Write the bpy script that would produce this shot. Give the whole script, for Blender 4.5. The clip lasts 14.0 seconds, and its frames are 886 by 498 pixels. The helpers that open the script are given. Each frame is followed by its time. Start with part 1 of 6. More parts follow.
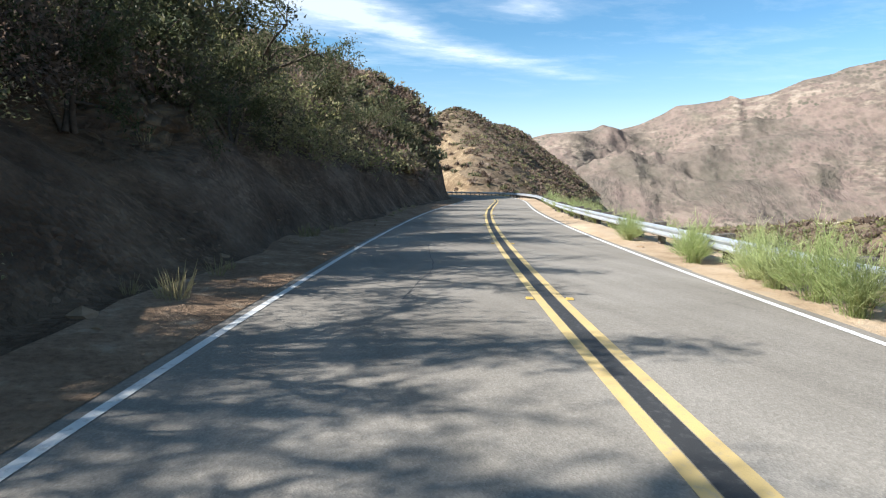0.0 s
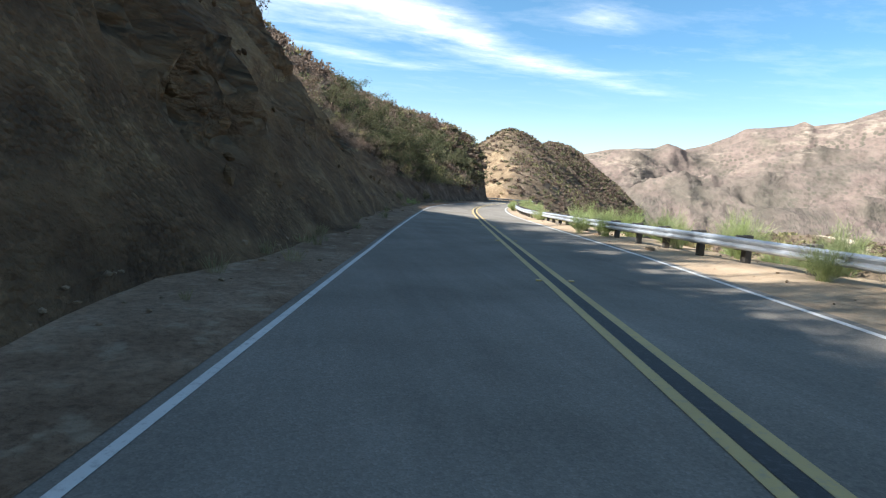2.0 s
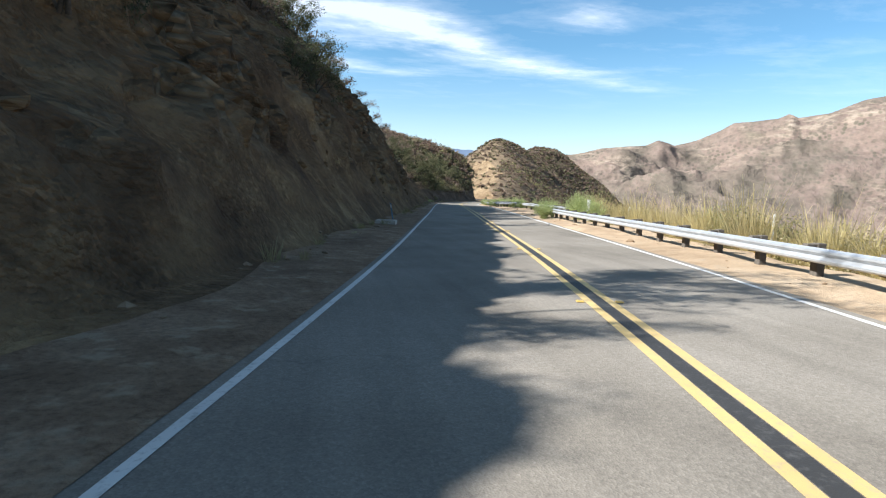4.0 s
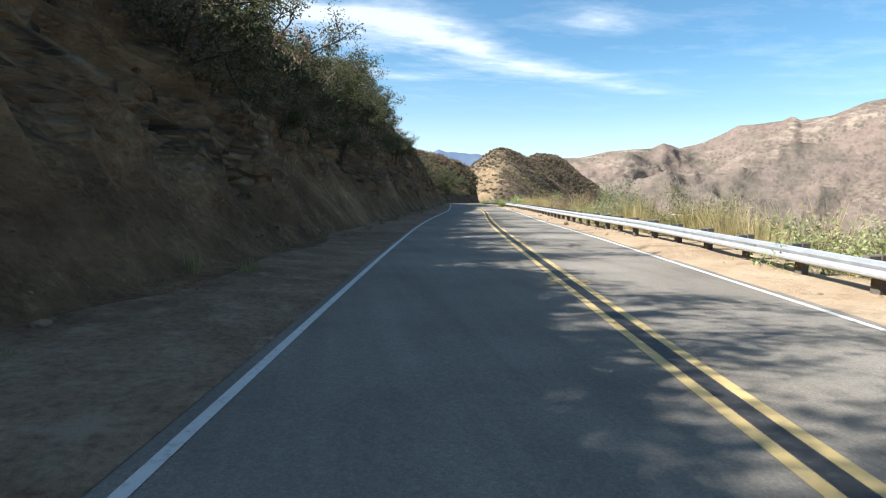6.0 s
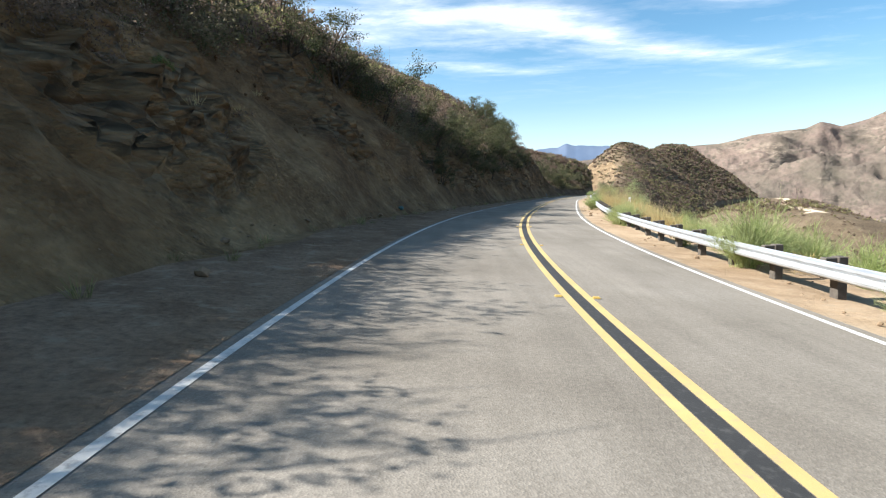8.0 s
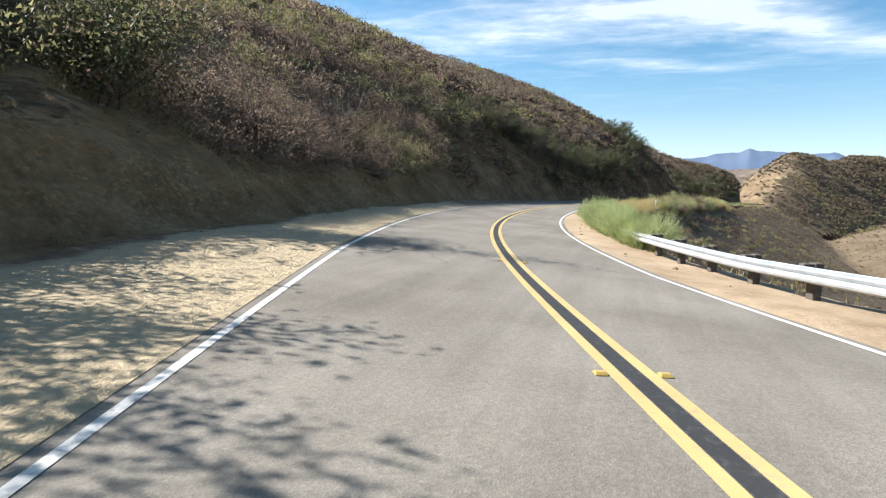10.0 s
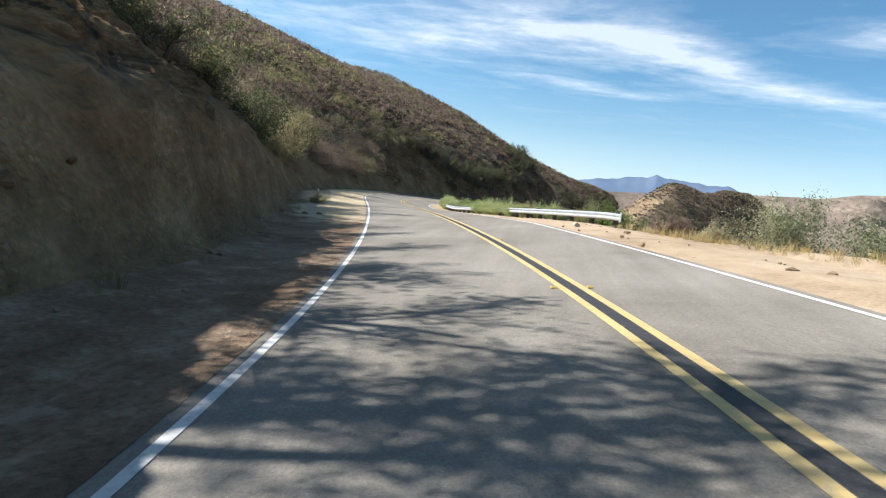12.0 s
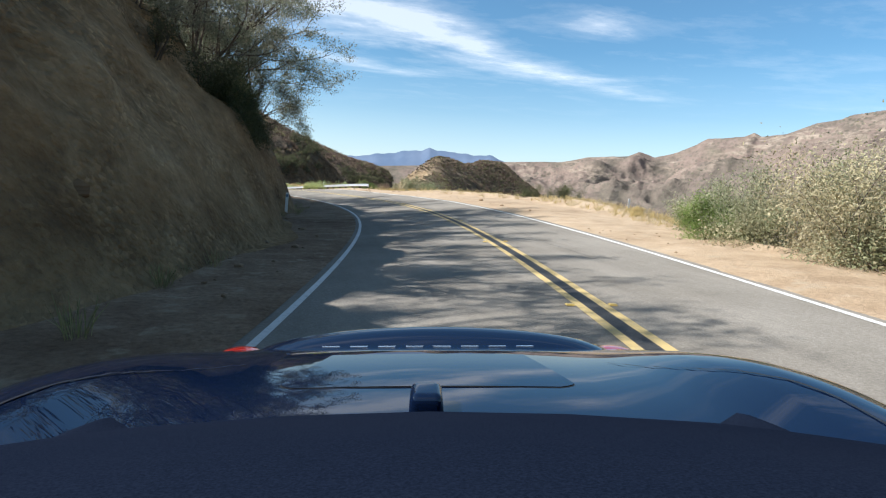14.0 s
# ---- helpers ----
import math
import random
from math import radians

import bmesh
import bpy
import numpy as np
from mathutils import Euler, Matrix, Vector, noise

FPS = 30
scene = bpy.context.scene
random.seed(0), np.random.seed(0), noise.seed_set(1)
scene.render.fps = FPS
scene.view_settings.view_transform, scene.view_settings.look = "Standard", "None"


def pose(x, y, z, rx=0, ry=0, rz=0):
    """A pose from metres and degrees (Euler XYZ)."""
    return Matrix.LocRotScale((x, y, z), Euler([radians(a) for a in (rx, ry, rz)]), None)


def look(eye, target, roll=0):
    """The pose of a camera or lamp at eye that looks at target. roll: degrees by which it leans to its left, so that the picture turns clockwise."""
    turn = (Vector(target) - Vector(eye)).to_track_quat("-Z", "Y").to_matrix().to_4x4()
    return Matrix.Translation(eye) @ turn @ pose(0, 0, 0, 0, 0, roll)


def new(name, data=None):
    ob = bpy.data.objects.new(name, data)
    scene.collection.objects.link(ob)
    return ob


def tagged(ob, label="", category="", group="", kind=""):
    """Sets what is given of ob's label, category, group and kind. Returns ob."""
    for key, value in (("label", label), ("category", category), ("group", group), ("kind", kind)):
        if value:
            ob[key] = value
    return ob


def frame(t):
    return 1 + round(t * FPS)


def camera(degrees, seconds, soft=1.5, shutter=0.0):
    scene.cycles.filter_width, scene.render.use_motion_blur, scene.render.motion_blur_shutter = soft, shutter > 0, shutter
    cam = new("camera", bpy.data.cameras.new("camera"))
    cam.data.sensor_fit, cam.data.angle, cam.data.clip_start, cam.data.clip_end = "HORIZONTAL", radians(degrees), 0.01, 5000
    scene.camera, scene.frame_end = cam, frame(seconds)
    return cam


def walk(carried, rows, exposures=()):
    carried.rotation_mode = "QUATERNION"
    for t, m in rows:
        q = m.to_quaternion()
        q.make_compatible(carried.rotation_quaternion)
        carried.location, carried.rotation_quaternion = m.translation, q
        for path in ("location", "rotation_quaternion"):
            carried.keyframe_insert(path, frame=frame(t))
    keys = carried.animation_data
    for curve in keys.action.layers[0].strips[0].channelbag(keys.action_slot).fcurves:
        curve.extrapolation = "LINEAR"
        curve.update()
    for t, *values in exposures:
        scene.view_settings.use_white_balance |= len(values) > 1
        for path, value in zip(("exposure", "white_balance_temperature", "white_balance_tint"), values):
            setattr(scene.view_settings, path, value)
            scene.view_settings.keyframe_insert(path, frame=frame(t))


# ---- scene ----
# ------------------------------------------------------------------ camera and its way
cam = camera(76.2, 14.0, soft=1.2, shutter=0.0)
# seconds, place, yaw, pitch, lean: carried backwards along the road on a car's roof
PATH = (
    (0.0, -1.36, 0.41, 2.46, -17.86, -6.76, 0.06),
    (0.5, -4.90, -12.65, 2.60, -15.75, -6.73, 0.08),
    (1.0, -8.03, -25.64, 2.71, -14.17, -6.76, -0.87),
    (1.5, -11.13, -38.47, 2.80, -12.91, -6.51, -2.44),
    (2.0, -14.10, -51.14, 2.87, -12.35, -6.28, -3.71),
    (2.5, -16.99, -63.61, 2.93, -12.11, -6.12, -2.96),
    (3.0, -19.71, -75.90, 3.00, -12.02, -5.86, -2.52),
    (3.5, -22.48, -87.89, 3.08, -12.16, -5.89, -2.00),
    (4.0, -25.28, -99.57, 3.14, -12.40, -5.81, -1.41),
    (4.5, -28.40, -110.96, 3.17, -12.78, -5.72, -1.30),
    (5.0, -31.24, -122.19, 3.18, -11.77, -5.63, -1.20),
    (5.5, -33.73, -133.22, 3.19, -11.43, -5.54, -1.09),
    (6.0, -36.06, -144.03, 3.18, -11.60, -5.44, -0.99),
    (6.5, -38.15, -154.73, 3.17, -10.28, -5.35, -0.88),
    (7.0, -39.51, -165.43, 3.14, -6.89, -5.47, 0.53),
    (7.5, -40.13, -176.06, 3.11, -3.11, -5.69, 1.19),
    (8.0, -40.03, -186.58, 3.06, 1.46, -5.66, 1.42),
    (8.5, -39.16, -196.95, 2.99, 6.15, -5.85, 2.52),
    (9.0, -37.45, -207.11, 2.93, 10.44, -5.85, 3.19),
    (9.2, -36.60, -211.11, 2.92, 11.94, -6.03, 2.24),
    (9.6, -34.41, -218.94, 2.90, 16.02, -6.01, 0.21),
    (10.0, -31.94, -226.58, 2.88, 17.16, -5.99, -1.82),
    (10.5, -28.97, -236.09, 2.85, 16.40, -5.97, -4.36),
    (11.0, -26.22, -245.68, 2.78, 15.70, -5.94, -6.90),
    (11.3, -24.69, -251.47, 2.76, 14.78, -5.93, -8.42),
    (11.5, -23.76, -255.36, 2.74, 13.64, -5.61, -7.76),
    (12.0, -21.94, -265.21, 2.67, 8.98, -5.46, -7.48),
    (12.5, -21.03, -275.32, 2.60, 2.97, -5.26, -7.02),
    (13.0, -21.17, -285.67, 2.52, -3.43, -5.22, -6.26),
    (13.5, -22.26, -296.17, 2.43, -8.47, -5.48, -4.89),
    (14.0, -23.98, -306.78, 2.34, -12.41, -5.66, -3.50),
)
walk(cam, [(t, pose(x, y, z, 90 + pitch, 0, yaw) @ pose(0, 0, 0, 0, 0, -lean)) for t, x, y, z, yaw, pitch, lean in PATH],
     exposures=[(0.0, 1.4, 6500, 10), (1.2, 1.48, 6550, 10), (2.0, 1.6, 6550, 10), (3.2, 1.55, 6550, 10), (4.2, 1.42, 6600, 10), (6.3, 1.47, 6700, 10),
                (7.2, 1.5, 6800, 10), (8.0, 1.5, 6800, 10), (9.2, 1.45, 6750, 10), (11.3, 1.22, 6550, 10), (12.0, 1.2, 6550, 10), (14.0, 1.2, 6500, 10)])

# ------------------------------------------------------------------ sky and sun
SUN_AZ, SUN_EL = 90.0, 40.0          # degrees: from +y towards -x, and above the horizon
world = bpy.data.worlds.new("sky")
scene.world = world
world.use_nodes = True


class Nodes:
    """Short calls for node trees."""

    def __init__(self, tree):
        self.tree = tree
        tree.nodes.clear()

    def add(self, kind, **settings):
        node = self.tree.nodes.new(kind)
        for key, value in settings.items():
            if key in node.inputs:
                self.put(node.inputs[key], value)
        return node

    def put(self, socket, value):
        if isinstance(value, bpy.types.NodeSocket):
            self.tree.links.new(value, socket)
        else:
            socket.default_value = value

    def math(self, op, a, b=0.0, c=0.0):
        node = self.tree.nodes.new("ShaderNodeMath")
        node.operation = op
        for socket, value in zip(node.inputs, (a, b, c)):
            self.put(socket, value)
        return node.outputs[0]

    def noise(self, vector, scale, detail=4.0, rough=0.55, lac=2.0):
        node = self.tree.nodes.new("ShaderNodeTexNoise")
        self.put(node.inputs["Vector"], vector)
        for key, value in (("Scale", scale), ("Detail", detail), ("Roughness", rough), ("Lacunarity", lac)):
            node.inputs[key].default_value = value
        return node.outputs["Fac"]

    def ramp(self, fac, stops):
        node = self.tree.nodes.new("ShaderNodeValToRGB")
        self.put(node.inputs["Fac"], fac)
        while len(node.color_ramp.elements) < len(stops):
            node.color_ramp.elements.new(0.5)
        for element, (place, colour) in zip(node.color_ramp.elements, stops):
            element.position = place
            element.color = (*colour, 1) if isinstance(colour, tuple) else (colour, colour, colour, 1)
        return node.outputs["Color"]

    def mix(self, fac, a, b, blend="MIX"):
        node = self.tree.nodes.new("ShaderNodeMix")
        node.data_type, node.blend_type = "RGBA", blend
        self.put(node.inputs[0], fac)
        for socket, value in ((node.inputs[6], a), (node.inputs[7], b)):
            self.put(socket, (*value, 1) if isinstance(value, tuple) and len(value) == 3 else value)
        return node.outputs[2]

    def stretch(self, vector, scale, turn=0.0, move=(0, 0, 0)):
        node = self.tree.nodes.new("ShaderNodeMapping")
        self.put(node.inputs["Vector"], vector)
        node.inputs["Scale"].default_value = scale
        node.inputs["Rotation"].default_value = (0, 0, radians(turn))
        node.inputs["Location"].default_value = move
        return node.outputs[0]


n = Nodes(world.node_tree)
sky = n.tree.nodes.new("ShaderNodeTexSky")
sky.sky_type, sky.sun_disc = "NISHITA", False
sky.sun_elevation, sky.sun_rotation = radians(SUN_EL), radians(-SUN_AZ)
sky.altitude, sky.air_density, sky.dust_density, sky.ozone_density = 600, 1.0, 1.5, 1.6
coord = n.tree.nodes.new("ShaderNodeTexCoord")
split = n.tree.nodes.new("ShaderNodeSeparateXYZ")
n.tree.links.new(coord.outputs["Generated"], split.inputs[0])
high = n.math("MAXIMUM", split.outputs[2], 0.03)
flat = n.tree.nodes.new("ShaderNodeCombineXYZ")
n.put(flat.inputs[0], n.math("DIVIDE", split.outputs[0], high))
n.put(flat.inputs[1], n.math("DIVIDE", split.outputs[1], high))
# thin cirrus: torn streaks on a high flat layer, each along a line of its own
px, py = n.math("DIVIDE", split.outputs[0], high), n.math("DIVIDE", split.outputs[1], high)
warp = n.tree.nodes.new("ShaderNodeTexNoise")
n.put(warp.inputs["Vector"], flat.outputs[0])
for key, value in (("Scale", 1.1), ("Detail", 5.0), ("Roughness", 0.6)):
    warp.inputs[key].default_value = value
shift = n.tree.nodes.new("ShaderNodeSeparateXYZ")
n.put(shift.inputs[0], warp.outputs["Color"])
wy = n.math("ADD", py, n.math("MULTIPLY", n.math("SUBTRACT", shift.outputs[0], 0.5), 0.75))
part_x = n.math("MULTIPLY", n.math("ADD", px, 4.0), 0.1)           # -4 to 6 becomes 0 to 1
fibre = n.tree.nodes.new("ShaderNodeTexNoise")
n.put(fibre.inputs["Vector"], n.stretch(flat.outputs[0], (0.8, 1.55, 1), -26, (3.1, 0.7, 0)))
for key, value in (("Scale", 1.25), ("Detail", 9.0), ("Roughness", 0.6), ("Distortion", 0.7)):
    fibre.inputs[key].default_value = value
fluff = n.noise(n.stretch(flat.outputs[0], (0.9, 1.15, 1), -26), 2.6, 9.0, 0.66)


def streak(line, wide, density):
    """One band of cloud: its line, half-width and density along x."""
    stops = lambda values: tuple(((a + 4) / 10, b) for a, b in values)
    off = n.math("ABSOLUTE", n.math("SUBTRACT", wy, n.math("MULTIPLY", n.ramp(part_x, stops([(a, b / 10) for a, b in line])), 10.0)))
    core = n.math("SUBTRACT", 1.0, n.math("MINIMUM", 1.0, n.math("DIVIDE", off, n.ramp(part_x, stops(wide)))))
    return n.math("MULTIPLY", n.math("POWER", core, 0.8), n.ramp(part_x, stops(density)))


main = streak(((-3.5, 2.9), (-1.1, 3.75), (-0.2, 3.3), (0.5, 3.42), (1.2, 4.08), (2.0, 4.55), (3.6, 4.98)),
              ((-3.5, 0.6), (-0.8, 0.8), (0.3, 0.9), (1.0, 0.6), (2.0, 0.4), (3.6, 0.2)),
              ((-3.5, 0.2), (-1.2, 0.75), (-0.4, 1.0), (0.9, 1.0), (1.7, 0.8), (3.0, 0.62), (3.8, 0.0)))
lower = streak(((-2.0, 3.9), (-0.8, 4.18), (0.05, 4.55), (0.6, 4.92), (1.1, 4.7)), ((-2.0, 0.35), (0.0, 0.45), (1.1, 0.3)),
               ((-2.0, 0.25), (0.0, 0.6), (0.9, 0.5), (1.4, 0.0)))
upper = streak(((0.6, 2.9), (1.4, 3.06), (2.2, 3.5), (3.4, 3.55), (4.6, 4.15), (5.4, 4.6)), ((0.6, 0.35), (1.5, 0.42), (3.0, 0.5), (5.0, 0.9)),
               ((0.9, 0.0), (1.4, 0.5), (1.9, 0.16), (2.6, 0.0), (3.4, 0.12), (4.6, 0.3), (5.6, 0.0)))
cloud = n.math("MAXIMUM", n.math("MAXIMUM", main, lower), upper)
torn = n.math("ADD", n.math("MULTIPLY", fibre.outputs["Fac"], 0.55), n.math("MULTIPLY", fluff, 0.45))
cloud = n.ramp(n.math("ADD", cloud, n.math("MULTIPLY", n.math("SUBTRACT", torn, 0.5), 2.8)), ((0.0, 0.0), (0.4, 0.13), (0.75, 0.4), (1.0, 0.72)))
overhead = n.math("MULTIPLY", n.ramp(fibre.outputs["Fac"], ((0.52, 0.0), (0.75, 0.6))), n.ramp(split.outputs[2], ((0.31, 0.0), (0.42, 1.0))))
cloud = n.math("MAXIMUM", cloud, overhead)
cloud = n.math("MULTIPLY", cloud, n.ramp(split.outputs[2], ((0.12, 0.0), (0.2, 1.0))))
cloud = n.math("MULTIPLY", cloud, 0.64)
# the blue pales towards the horizon
veil = n.ramp(split.outputs[2], ((0.02, (0.86, 1.0, 1.06)), (0.2, (0.655, 1.0, 1.1))))
blue = n.mix(1.0, sky.outputs[0], veil, "MULTIPLY")
blue = n.mix(n.ramp(split.outputs[2], ((0.0, 0.45), (0.07, 0.25), (0.14, 0.08), (0.24, 0.0))), blue, (8.6, 9.6, 10.3))
both = n.mix(cloud, blue, (9.8, 10.0, 10.3))
back = n.add("ShaderNodeBackground", Color=both, Strength=0.067)
n.tree.links.new(back.outputs[0], n.add("ShaderNodeOutputWorld").inputs[0])

sun = new("sun", bpy.data.lights.new("sun", "SUN"))
sun.data.energy, sun.data.angle, sun.data.color = 5.0, radians(0.53), (0.955, 0.95, 0.94)
sa, se = radians(SUN_AZ), radians(SUN_EL)
sun.matrix_world = look(Vector((-math.sin(sa) * math.cos(se), math.cos(sa) * math.cos(se), math.sin(se))) * 300, (0, 0, 0))


# ------------------------------------------------------------------ materials
def material(name, rough=0.8, metal=0.0, spec=0.3):
    m = bpy.data.materials.new(name)
    m.use_nodes = True
    g = Nodes(m.node_tree)
    b = g.add("ShaderNodeBsdfPrincipled", Roughness=rough, Metallic=metal)
    b.inputs["Specular IOR Level"].default_value = spec
    g.tree.links.new(b.outputs[0], g.add("ShaderNodeOutputMaterial").inputs[0])
    return m, g, b


def place(g):
    return g.add("ShaderNodeNewGeometry").outputs["Position"]


def bump(g, b, height, strength, distance):
    node = g.add("ShaderNodeBump", Strength=strength, Distance=distance)
    g.put(node.inputs["Height"], height)
    g.put(b.inputs["Normal"], node.outputs[0])


def earth(name, dark, mid, light, rough=0.95, grain=9.0, relief=0.6, strata=0.0, spots=None, harsh=0.75, pale=None):
    """Soil and rock: stains metres wide, clods and grains."""
    m, g, b = material(name, rough, 0, 0.1)
    p = place(g)
    if strata:
        p2 = g.stretch(p, (1.0, 1.0, strata))
    else:
        p2 = p
    big = g.noise(p2, 0.16, 5, 0.6)
    mid_n = g.noise(p2, 1.3, 6, 0.62)
    fine = g.noise(p, grain, 5, 0.7)
    f = g.math("ADD", g.math("MULTIPLY", big, 0.5), g.math("MULTIPLY", mid_n, 0.5))
    c = g.ramp(f, ((0.36, dark), (0.5, mid), (0.64, light)))
    c = g.mix(harsh, c, g.ramp(fine, ((0.3, 0.45), (0.5, 0.95), (0.72, 1.35))), "MULTIPLY")
    if pale:
        # where loose sand lies on the darker dirt
        sand = g.tree.nodes.new("ShaderNodeAttribute")
        sand.attribute_name = "sand"
        edge = g.math("ADD", sand.outputs["Fac"], g.math("MULTIPLY", g.math("SUBTRACT", mid_n, 0.5), 1.2))
        c = g.mix(g.ramp(edge, ((0.35, 0.0), (0.65, 1.0))), c, g.mix(0.4, pale, g.ramp(fine, ((0.3, 0.45), (0.5, 0.95), (0.72, 1.35))), "MULTIPLY"))
    if spots:
        c = g.mix(g.ramp(g.noise(p, 2.6, 3, 0.6), ((0.58, 0.0), (0.68, 0.7))), c, spots)
    g.put(b.inputs["Base Color"], c)
    bump(g, b, g.math("ADD", g.math("MULTIPLY", mid_n, 1.0), g.math("MULTIPLY", fine, 0.35)), relief, 0.5)
    return m


def reading(g, name):
    node = g.tree.nodes.new("ShaderNodeAttribute")
    node.attribute_name = name
    return node.outputs["Fac"]


def cut_earth():
    """The cut bank: crumbling brown and ochre earth with washed streaks, stony patches and pale chips."""
    m, g, b = material("brown_cut_bank", 0.96, 0, 0.08)
    # the beds lie along the road, so the grain is longer that way
    axes = g.add("ShaderNodeSeparateXYZ", Vector=place(g))
    lie = g.add("ShaderNodeCombineXYZ")
    g.put(lie.inputs[0], g.math("MULTIPLY", reading(g, "run"), 0.75))
    g.put(lie.inputs[1], g.math("MULTIPLY", reading(g, "fall"), 0.7))
    g.put(lie.inputs[2], axes.outputs[2])
    p = lie.outputs[0]
    wash = g.add("ShaderNodeCombineXYZ")
    g.put(wash.inputs[0], reading(g, "run"))
    g.put(wash.inputs[1], g.math("MULTIPLY", reading(g, "fall"), 0.3))
    streaks = g.noise(wash.outputs[0], 0.35, 3, 0.5)
    big = g.noise(p, 0.2, 4, 0.6)
    mid = g.noise(p, 0.9, 6, 0.62)
    fine = g.noise(p, 5.0, 5, 0.66)
    f = g.math("ADD", g.math("MULTIPLY", streaks, 0.16), g.math("ADD", g.math("MULTIPLY", big, 0.38), g.math("MULTIPLY", mid, 0.46)))
    c = g.ramp(f, ((0.36, (0.066, 0.041, 0.024)), (0.46, (0.122, 0.077, 0.043)), (0.54, (0.175, 0.113, 0.06)), (0.64, (0.28, 0.19, 0.1))))
    c = g.mix(g.math("MULTIPLY", reading(g, "tan"), 0.85), c, g.ramp(f, ((0.36, (0.13, 0.078, 0.036)), (0.46, (0.23, 0.147, 0.072)), (0.54, (0.285, 0.19, 0.098)), (0.63, (0.36, 0.252, 0.138)))))
    # darker colour over the first stretch of the bank
    c = g.mix(g.math("MULTIPLY", reading(g, "dark_stretch"), 0.85), c, g.ramp(f, ((0.38, (0.046, 0.032, 0.023)), (0.5, (0.096, 0.069, 0.05)), (0.62, (0.175, 0.128, 0.094)))))
    c = g.mix(0.45, c, g.ramp(fine, ((0.3, 0.5), (0.5, 0.97), (0.72, 1.45))), "MULTIPLY")
    clod = g.add("ShaderNodeTexVoronoi", Scale=13.0)
    g.put(clod.inputs["Vector"], g.mix(0.12, p, g.add("ShaderNodeTexNoise", Scale=6.0).outputs["Color"], "ADD"))
    chip = g.add("ShaderNodeSeparateColor", Color=clod.outputs["Color"]).outputs[0]
    crumbly = g.ramp(g.noise(p, 0.55, 4, 0.6), ((0.4, 0.1), (0.6, 0.75)))
    c = g.mix(crumbly, c, g.ramp(chip, ((0.0, 0.68), (0.5, 0.95), (0.85, 1.1), (1.0, 1.6))), "MULTIPLY")
    # broken stones in the rocky beds
    rock = g.add("ShaderNodeTexVoronoi", Scale=3.2)
    rock.inputs["Randomness"].default_value = 1.0
    g.put(rock.inputs["Vector"], g.mix(0.18, p, g.add("ShaderNodeTexNoise", Scale=2.0).outputs["Color"], "ADD"))
    stony = g.math("MULTIPLY", g.ramp(reading(g, "stony"), ((0.3, 0.0), (0.7, 1.0))), g.ramp(g.noise(p, 0.7, 3, 0.6), ((0.42, 0.0), (0.56, 1.0))))
    tone = g.ramp(g.add("ShaderNodeSeparateColor", Color=rock.outputs["Color"]).outputs[0], ((0.0, (0.13, 0.085, 0.05)), (0.6, (0.25, 0.175, 0.1)), (1.0, (0.37, 0.285, 0.18))))
    c = g.mix(g.math("MULTIPLY", stony, 0.65), c, tone)
    # gaps between the stones and hollows are drawn as dark colour
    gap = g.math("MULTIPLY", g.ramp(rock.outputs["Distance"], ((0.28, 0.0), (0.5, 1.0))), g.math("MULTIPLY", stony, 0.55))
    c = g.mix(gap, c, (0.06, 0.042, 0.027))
    painted_hollow = g.ramp(g.noise(p, 0.8, 5, 0.72), ((0.31, 0.7), (0.41, 0.0)))
    c = g.mix(painted_hollow, c, (0.075, 0.052, 0.032))
    g.put(b.inputs["Base Color"], c)
    h = g.math("ADD", g.math("MULTIPLY", mid, 0.8), g.math("ADD", g.math("MULTIPLY", fine, 0.16), g.math("ADD", g.math("MULTIPLY", g.math("MULTIPLY", clod.outputs["Distance"], crumbly), -0.16), g.math("MULTIPLY", g.math("MULTIPLY", rock.outputs["Distance"], stony), -0.9))))
    bump(g, b, h, 1.0, 0.7)
    return m


def leafy(name, dark, light, dry, rough=0.65):
    """Leaves: each clump its own tone, patches of dry ones."""
    m, g, b = material(name, rough, 0, 0.25)
    geo = g.add("ShaderNodeNewGeometry")
    c = g.ramp(geo.outputs["Random Per Island"], ((0.0, dark), (0.6, light), (1.0, dry)))
    c = g.mix(g.ramp(g.noise(geo.outputs["Position"], 0.35, 3, 0.6), ((0.42, 0.0), (0.62, 0.8))), c, dry)
    c = g.mix(0.8, c, g.ramp(g.noise(geo.outputs["Position"], 1.1, 3, 0.6), ((0.3, 0.55), (0.7, 1.35))), "MULTIPLY")
    g.put(b.inputs["Base Color"], c)
    thin = g.add("ShaderNodeBsdfTranslucent", Color=c)
    both = g.add("ShaderNodeMixShader", Fac=0.48)
    g.put(both.inputs[1], b.outputs[0]), g.put(both.inputs[2], thin.outputs[0])
    out = [q for q in g.tree.nodes if q.type == "OUTPUT_MATERIAL"][0]
    g.put(out.inputs[0], both.outputs[0])
    return m


